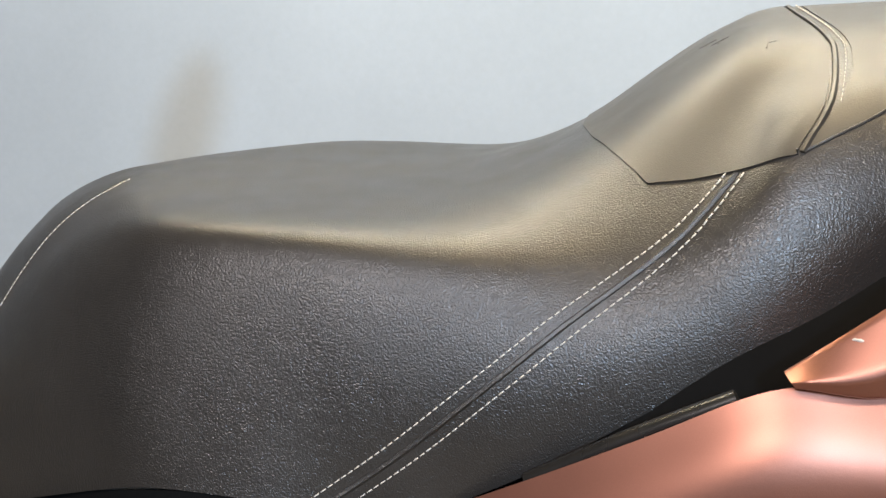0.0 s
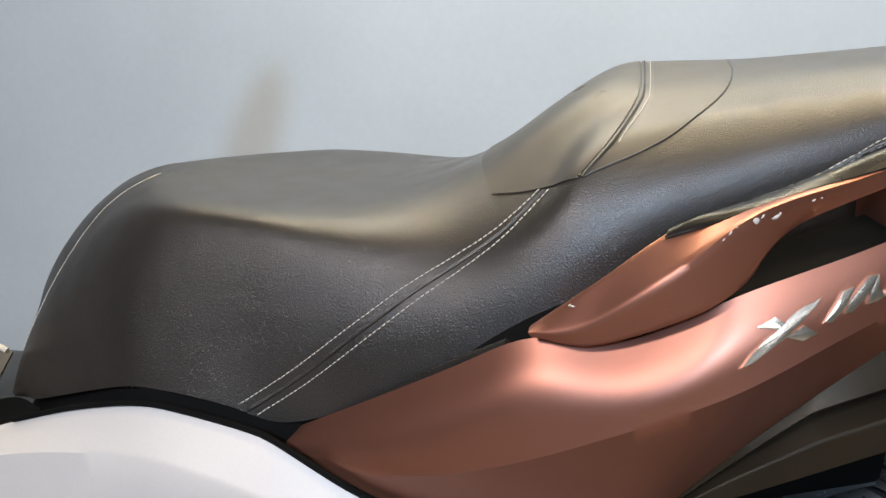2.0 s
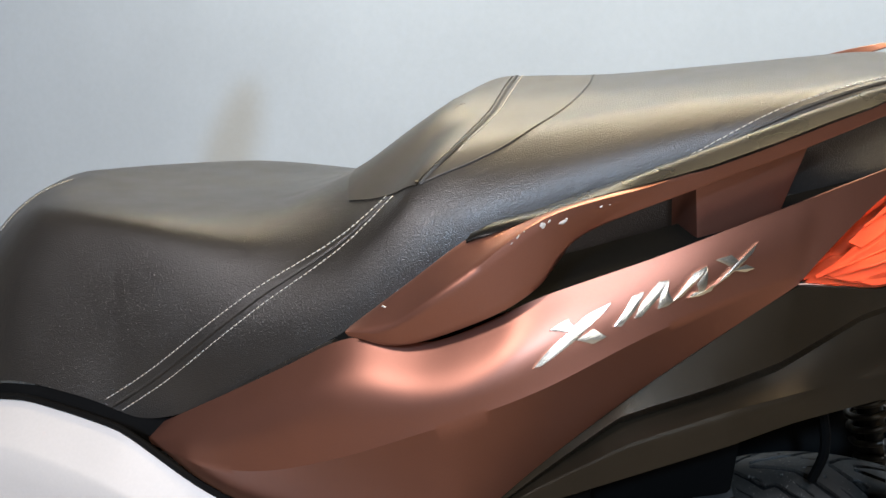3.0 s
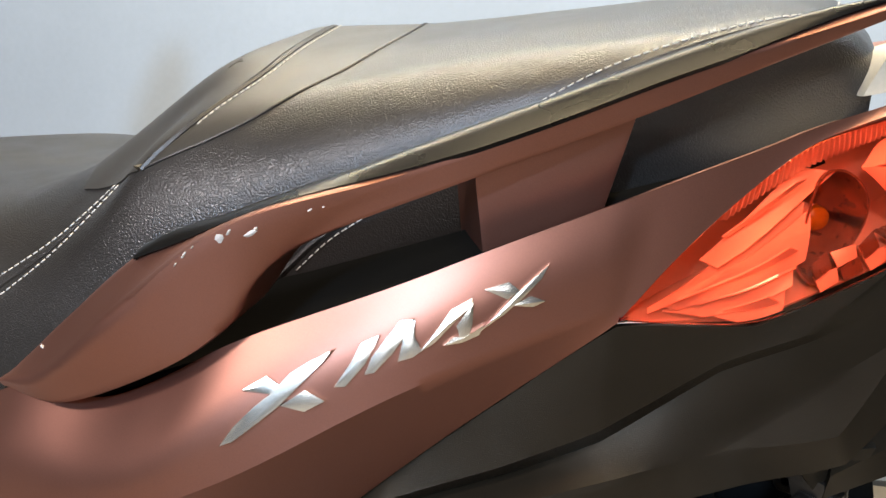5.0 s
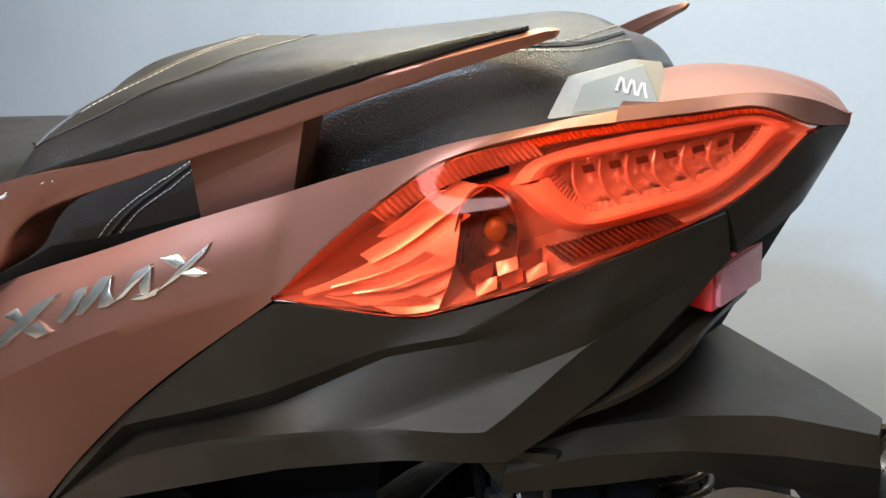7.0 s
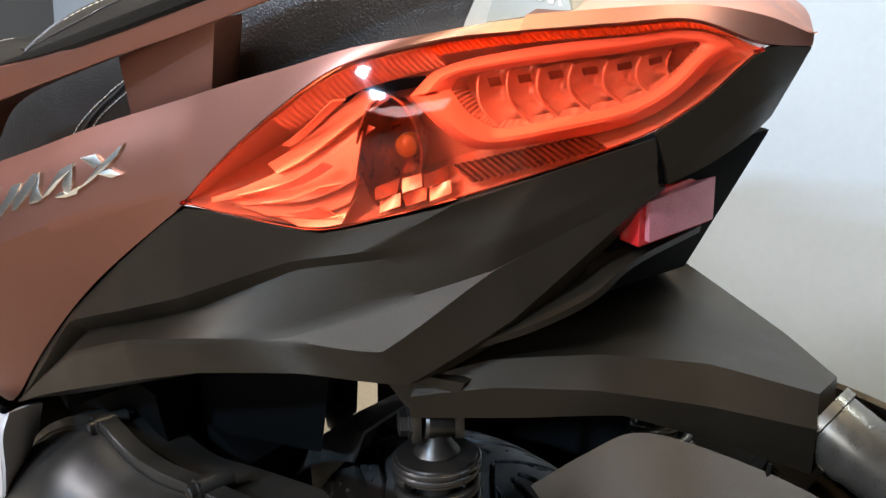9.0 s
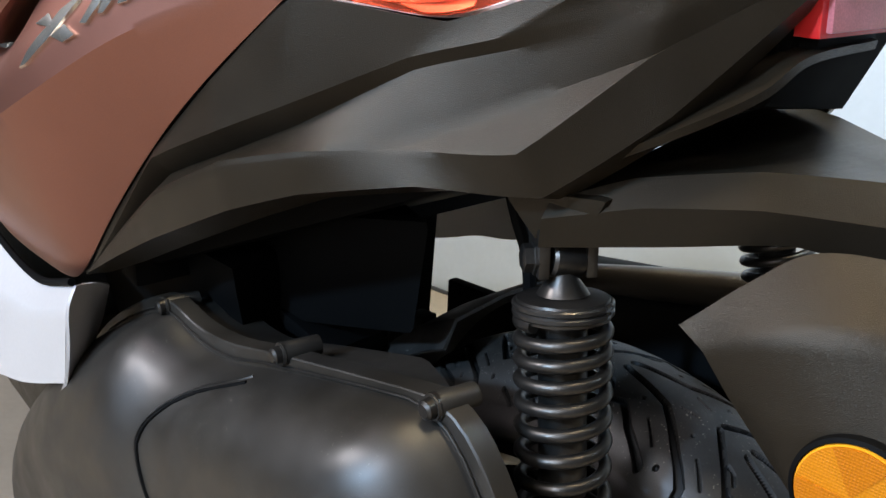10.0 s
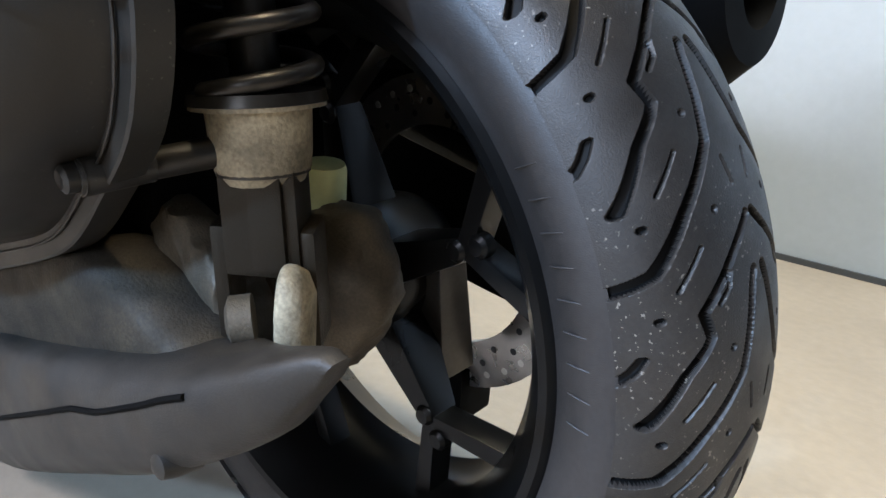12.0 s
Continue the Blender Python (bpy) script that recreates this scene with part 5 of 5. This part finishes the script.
for x, y, z in ((-.303, -.232, .536), (-.133, -.218, .559), (.016, -.206, .586), (.094, -.207, .477), (.056, -.211, .397)):
    boss = lathe("bolt_boss", (x + .004, y + .030, z), (x, y, z), [(0, .0075), (.026, .0085), (.030, .0075)], CASE, case, "bolt boss", 20)
    lathe("flange_bolt", (x, y + .004, z), (x, y - .010, z), [(0, .0085), (.003, .0085), (.0035, .0065), (.009, .006), (.0105, .004), (.0100, .001)], STEEL, case, "small flange bolt", 20)
# lower seam and weathered lower cover
def cast_form(name, outline, depth, bulge, material, parent, label="", lump=.0015, n=72):
    """A lumpy cast solid: an outline with a bulging front face and a depth behind it."""
    rim_line = even([*outline, outline[0]], n + 1)[:-1]
    centre = sum(rim_line, Vector()) / n
    d = Vector(depth)
    out = -d.normalized()
    steps = [(.72, d), (.94, d * .7), (1.0, d * .35), (1.0, d * .12), (.985, out * .0), (.95, out * bulge * .35), (.86, out * bulge * .62), (.70, out * bulge * .82), (.50, out * bulge * .95), (.28, out * bulge), (.08, out * bulge)]
    rings = []
    for k, o in steps:
        ring = []
        for p in rim_line:
            q = centre.lerp(p, k) + o
            ring.append(q + noise.noise_vector(q * 55) * lump + noise.noise_vector(q * 160) * lump * .4)
        rings.append(ring)
    return closed_loft(name, rings, material, parent, label, 50)


cast_form("case_foot", [(-.40, -.2, .15), (-.25, -.2, .245), (-.134, -.2, .288), (-.038, -.198, .326), (.012, -.195, .341), (.05, -.19, .326), (.088, -.185, .305), (.07, -.19, .27), (-.05, -.2, .22), (-.2, -.2, .13), (-.36, -.2, .10)], (0, .09, 0), .012, BROWN_CAST, case, "stained lower lobe of the case", .001)
guard_line = [((-.30, .19, .05), -.226), ((-.20, .222, .10), -.226), ((-.09, .258, .150), -.225), ((.03, .298, .222), -.221), ((.09, .320, .258), -.215), ((.13, .338, .288), -.207), ((.158, .353, .312), -.198), ((.174, .360, .334), -.191), ((.182, .359, .346), -.187)]
tops = spline([(s[0], y, s[1]) for s, y in guard_line], 40)
bots = spline([(s[0] - .006, y, s[2]) for s, y in guard_line], 40)
rings = []
for k, (p, q) in enumerate(zip(tops, bots)):
    c, hz, hy = (p + q) / 2, (p - q) / 2, .033 * min(1, .12 + max(0, .188 - p.x) / .10)
    c = c + Vector((0, hy, 0))
    ring = []
    for m in range(24):
        a = 2 * math.pi * m / 24
        cs, sn = math.cos(a), math.sin(a)
        ring.append(c + Vector((0, -hy, 0)) * math.copysign(abs(cs) ** .55, cs) + hz * math.copysign(abs(sn) ** .7, sn))
    rings.append(ring)
guard = closed_loft("lower_guard", rings, GUARD, scooter, "dark grey guard below the case", 60)
guard_tree = tree_of(guard)
tube("guard_seam", [p for p, _ in drape(guard_tree, [(-.19, -.24, .142), (-.093, -.24, .202), (.049, -.24, .287), (.120, -.23, .330)], 40, .0002)], .0016, BLACK, guard, "dark seam", 6)
lathe("guard_boss", (.10, -.195, .278), (.10, -.215, .280), [(0, .008), (.012, .0075), (.018, .006), (.020, .002)], CASE, guard, "small boss", 20)
tube("mount_arm", even([(-.006, -.195, .376), (.045, -.185, .392), (.07, -.150, .400)], 12), .007, CASE, case, "cast mounting arm", 14)
lathe("mount_bolt", (-.008, -.185, .374), (-.010, -.206, .373), [(0, .012), (.012, .0115), (.014, .0085), (.020, .008), (.021, .003)], STEEL, case, "bolt head", 16)
tube("case_seam", [(0.056, -0.252, 0.470), (0.104, -0.252, 0.488), (0.136, -0.252, 0.500), (0.140, -0.252, 0.496), (0.140, -0.252, 0.490)], .0014, BLACK, case, "", 6)
# cast gear housing behind the shock
cast_form("gear_housing", [(-.02, -.068, .315), (.026, -.070, .337), (.062, -.068, .345), (.079, -.068, .330), (.088, -.068, .300), (.080, -.068, .278), (.062, -.068, .250), (.023, -.068, .214), (-.034, -.068, .20), (-.066, -.068, .226), (-.055, -.068, .28)], (-.006, .03, 0), .022, ALUMINIUM, scooter, "weathered cast alloy gear housing", .0035, 110)
cast_form("housing_arm", [(x + .006, y, z - .022) for x, y, z in ((.000, -.158, .368), (.022, -.158, .352), (.036, -.158, .341), (.038, -.158, .327), (.050, -.158, .310), (.064, -.158, .296), (.077, -.156, .283), (.092, -.152, .292), (.108, -.148, .306), (.100, -.150, .322), (.078, -.154, .330), (.066, -.156, .345), (.058, -.157, .362), (.030, -.158, .378), (.010, -.158, .380))], (-.010, .030, 0), .004, ALUMINIUM, scooter, "weathered cast alloy housing arm", .0050, 130)
# added block that blackens the gap between case and housing arm
block("gap_filler", [(-.12, -.165, .29), (.010, -.160, .31), (.010, -.11, .31), (-.12, -.11, .29), (-.12, -.165, .44), (.020, -.160, .45), (.020, -.11, .45), (-.12, -.11, .44)], BLACK, scooter, "black filler behind the case", .006)
lug_o = Vector((.62, .50, 0)).normalized()
lug_c = Vector((.105, -.149, .338))
cast_form("lower_lug", [lug_c + Vector((.5, -.62, 0)).normalized() * x + Vector((0, 0, z)) for x, z in ((-.016, -.05), (-.016, -.01), (-.0155, .004), (-.010, .014), (0, .018), (.010, .014), (.0155, .004), (.018, -.012), (.022, -.05))], lug_o * .013, .002, CREAM, scooter, "weathered pale lug in the shock fork", .0006, 48)
lathe("pivot_bolt", (.088, -.168, .328), (.100, -.152, .330), [(0, .007), (.002, .0115), (.012, .0115)], ALUMINIUM, scooter, "pivot bolt head", 20)
lathe("filler_cap", (.022, -.060, .322), (.024, -.060, .370), [(0, .0095), (.014, .0095), (.015, .0135), (.036, .0135), (.040, .012), (.0405, .002)], YELLOW, scooter, "pale yellow plastic filler cap", 14)
block("rear_hugger", [(-.24, -.13, .38), (-.20, -.12, .40), (-.22, -.05, .40), (-.24, -.04, .38), (-.26, -.15, .53), (-.19, -.14, .51), (-.21, -.06, .50), (-.26, -.04, .51)], BLACK, scooter, "black inner hugger ahead of the tyre", .01)

block("swing_arm", [(-.34, .092, .24), (.055, .092, .225), (.055, .14, .225), (-.34, .14, .24), (-.34, .092, .36), (.055, .092, .315), (.055, .14, .315), (-.34, .14, .36)], BLACK, scooter, "black swing arm on the far side", .01)
# -- exhaust on the far side --
# sheet added only to make the wheel's upper openings look black
block("wheel_backing", [(-.40, .185, .20), (.02, .185, .27), (.02, .20, .27), (-.40, .20, .20), (-.40, .185, .42), (.10, .185, .46), (.10, .20, .46), (-.40, .20, .42)], BLACK, scooter, "black backing added between wheel and silencer", .004)
lathe("exhaust", (-.30, .235, .40), (.14, .245, .465), [(0, .03), (.02, .055), (.08, .085), (.36, .088), (.41, .080), (.435, .06), (.437, .035), (.41, .03)], BLACK, scooter, "black exhaust silencer on the far side", 40)
tube("exhaust_shield", even([(-.24, .20, .475), (-.10, .20, .515), (.02, .205, .545)], 12), .018, mat("brown_black_steel", (.05, .04, .03), .35, .6, stain=.2), scooter, "dark brown heat shield", 14)
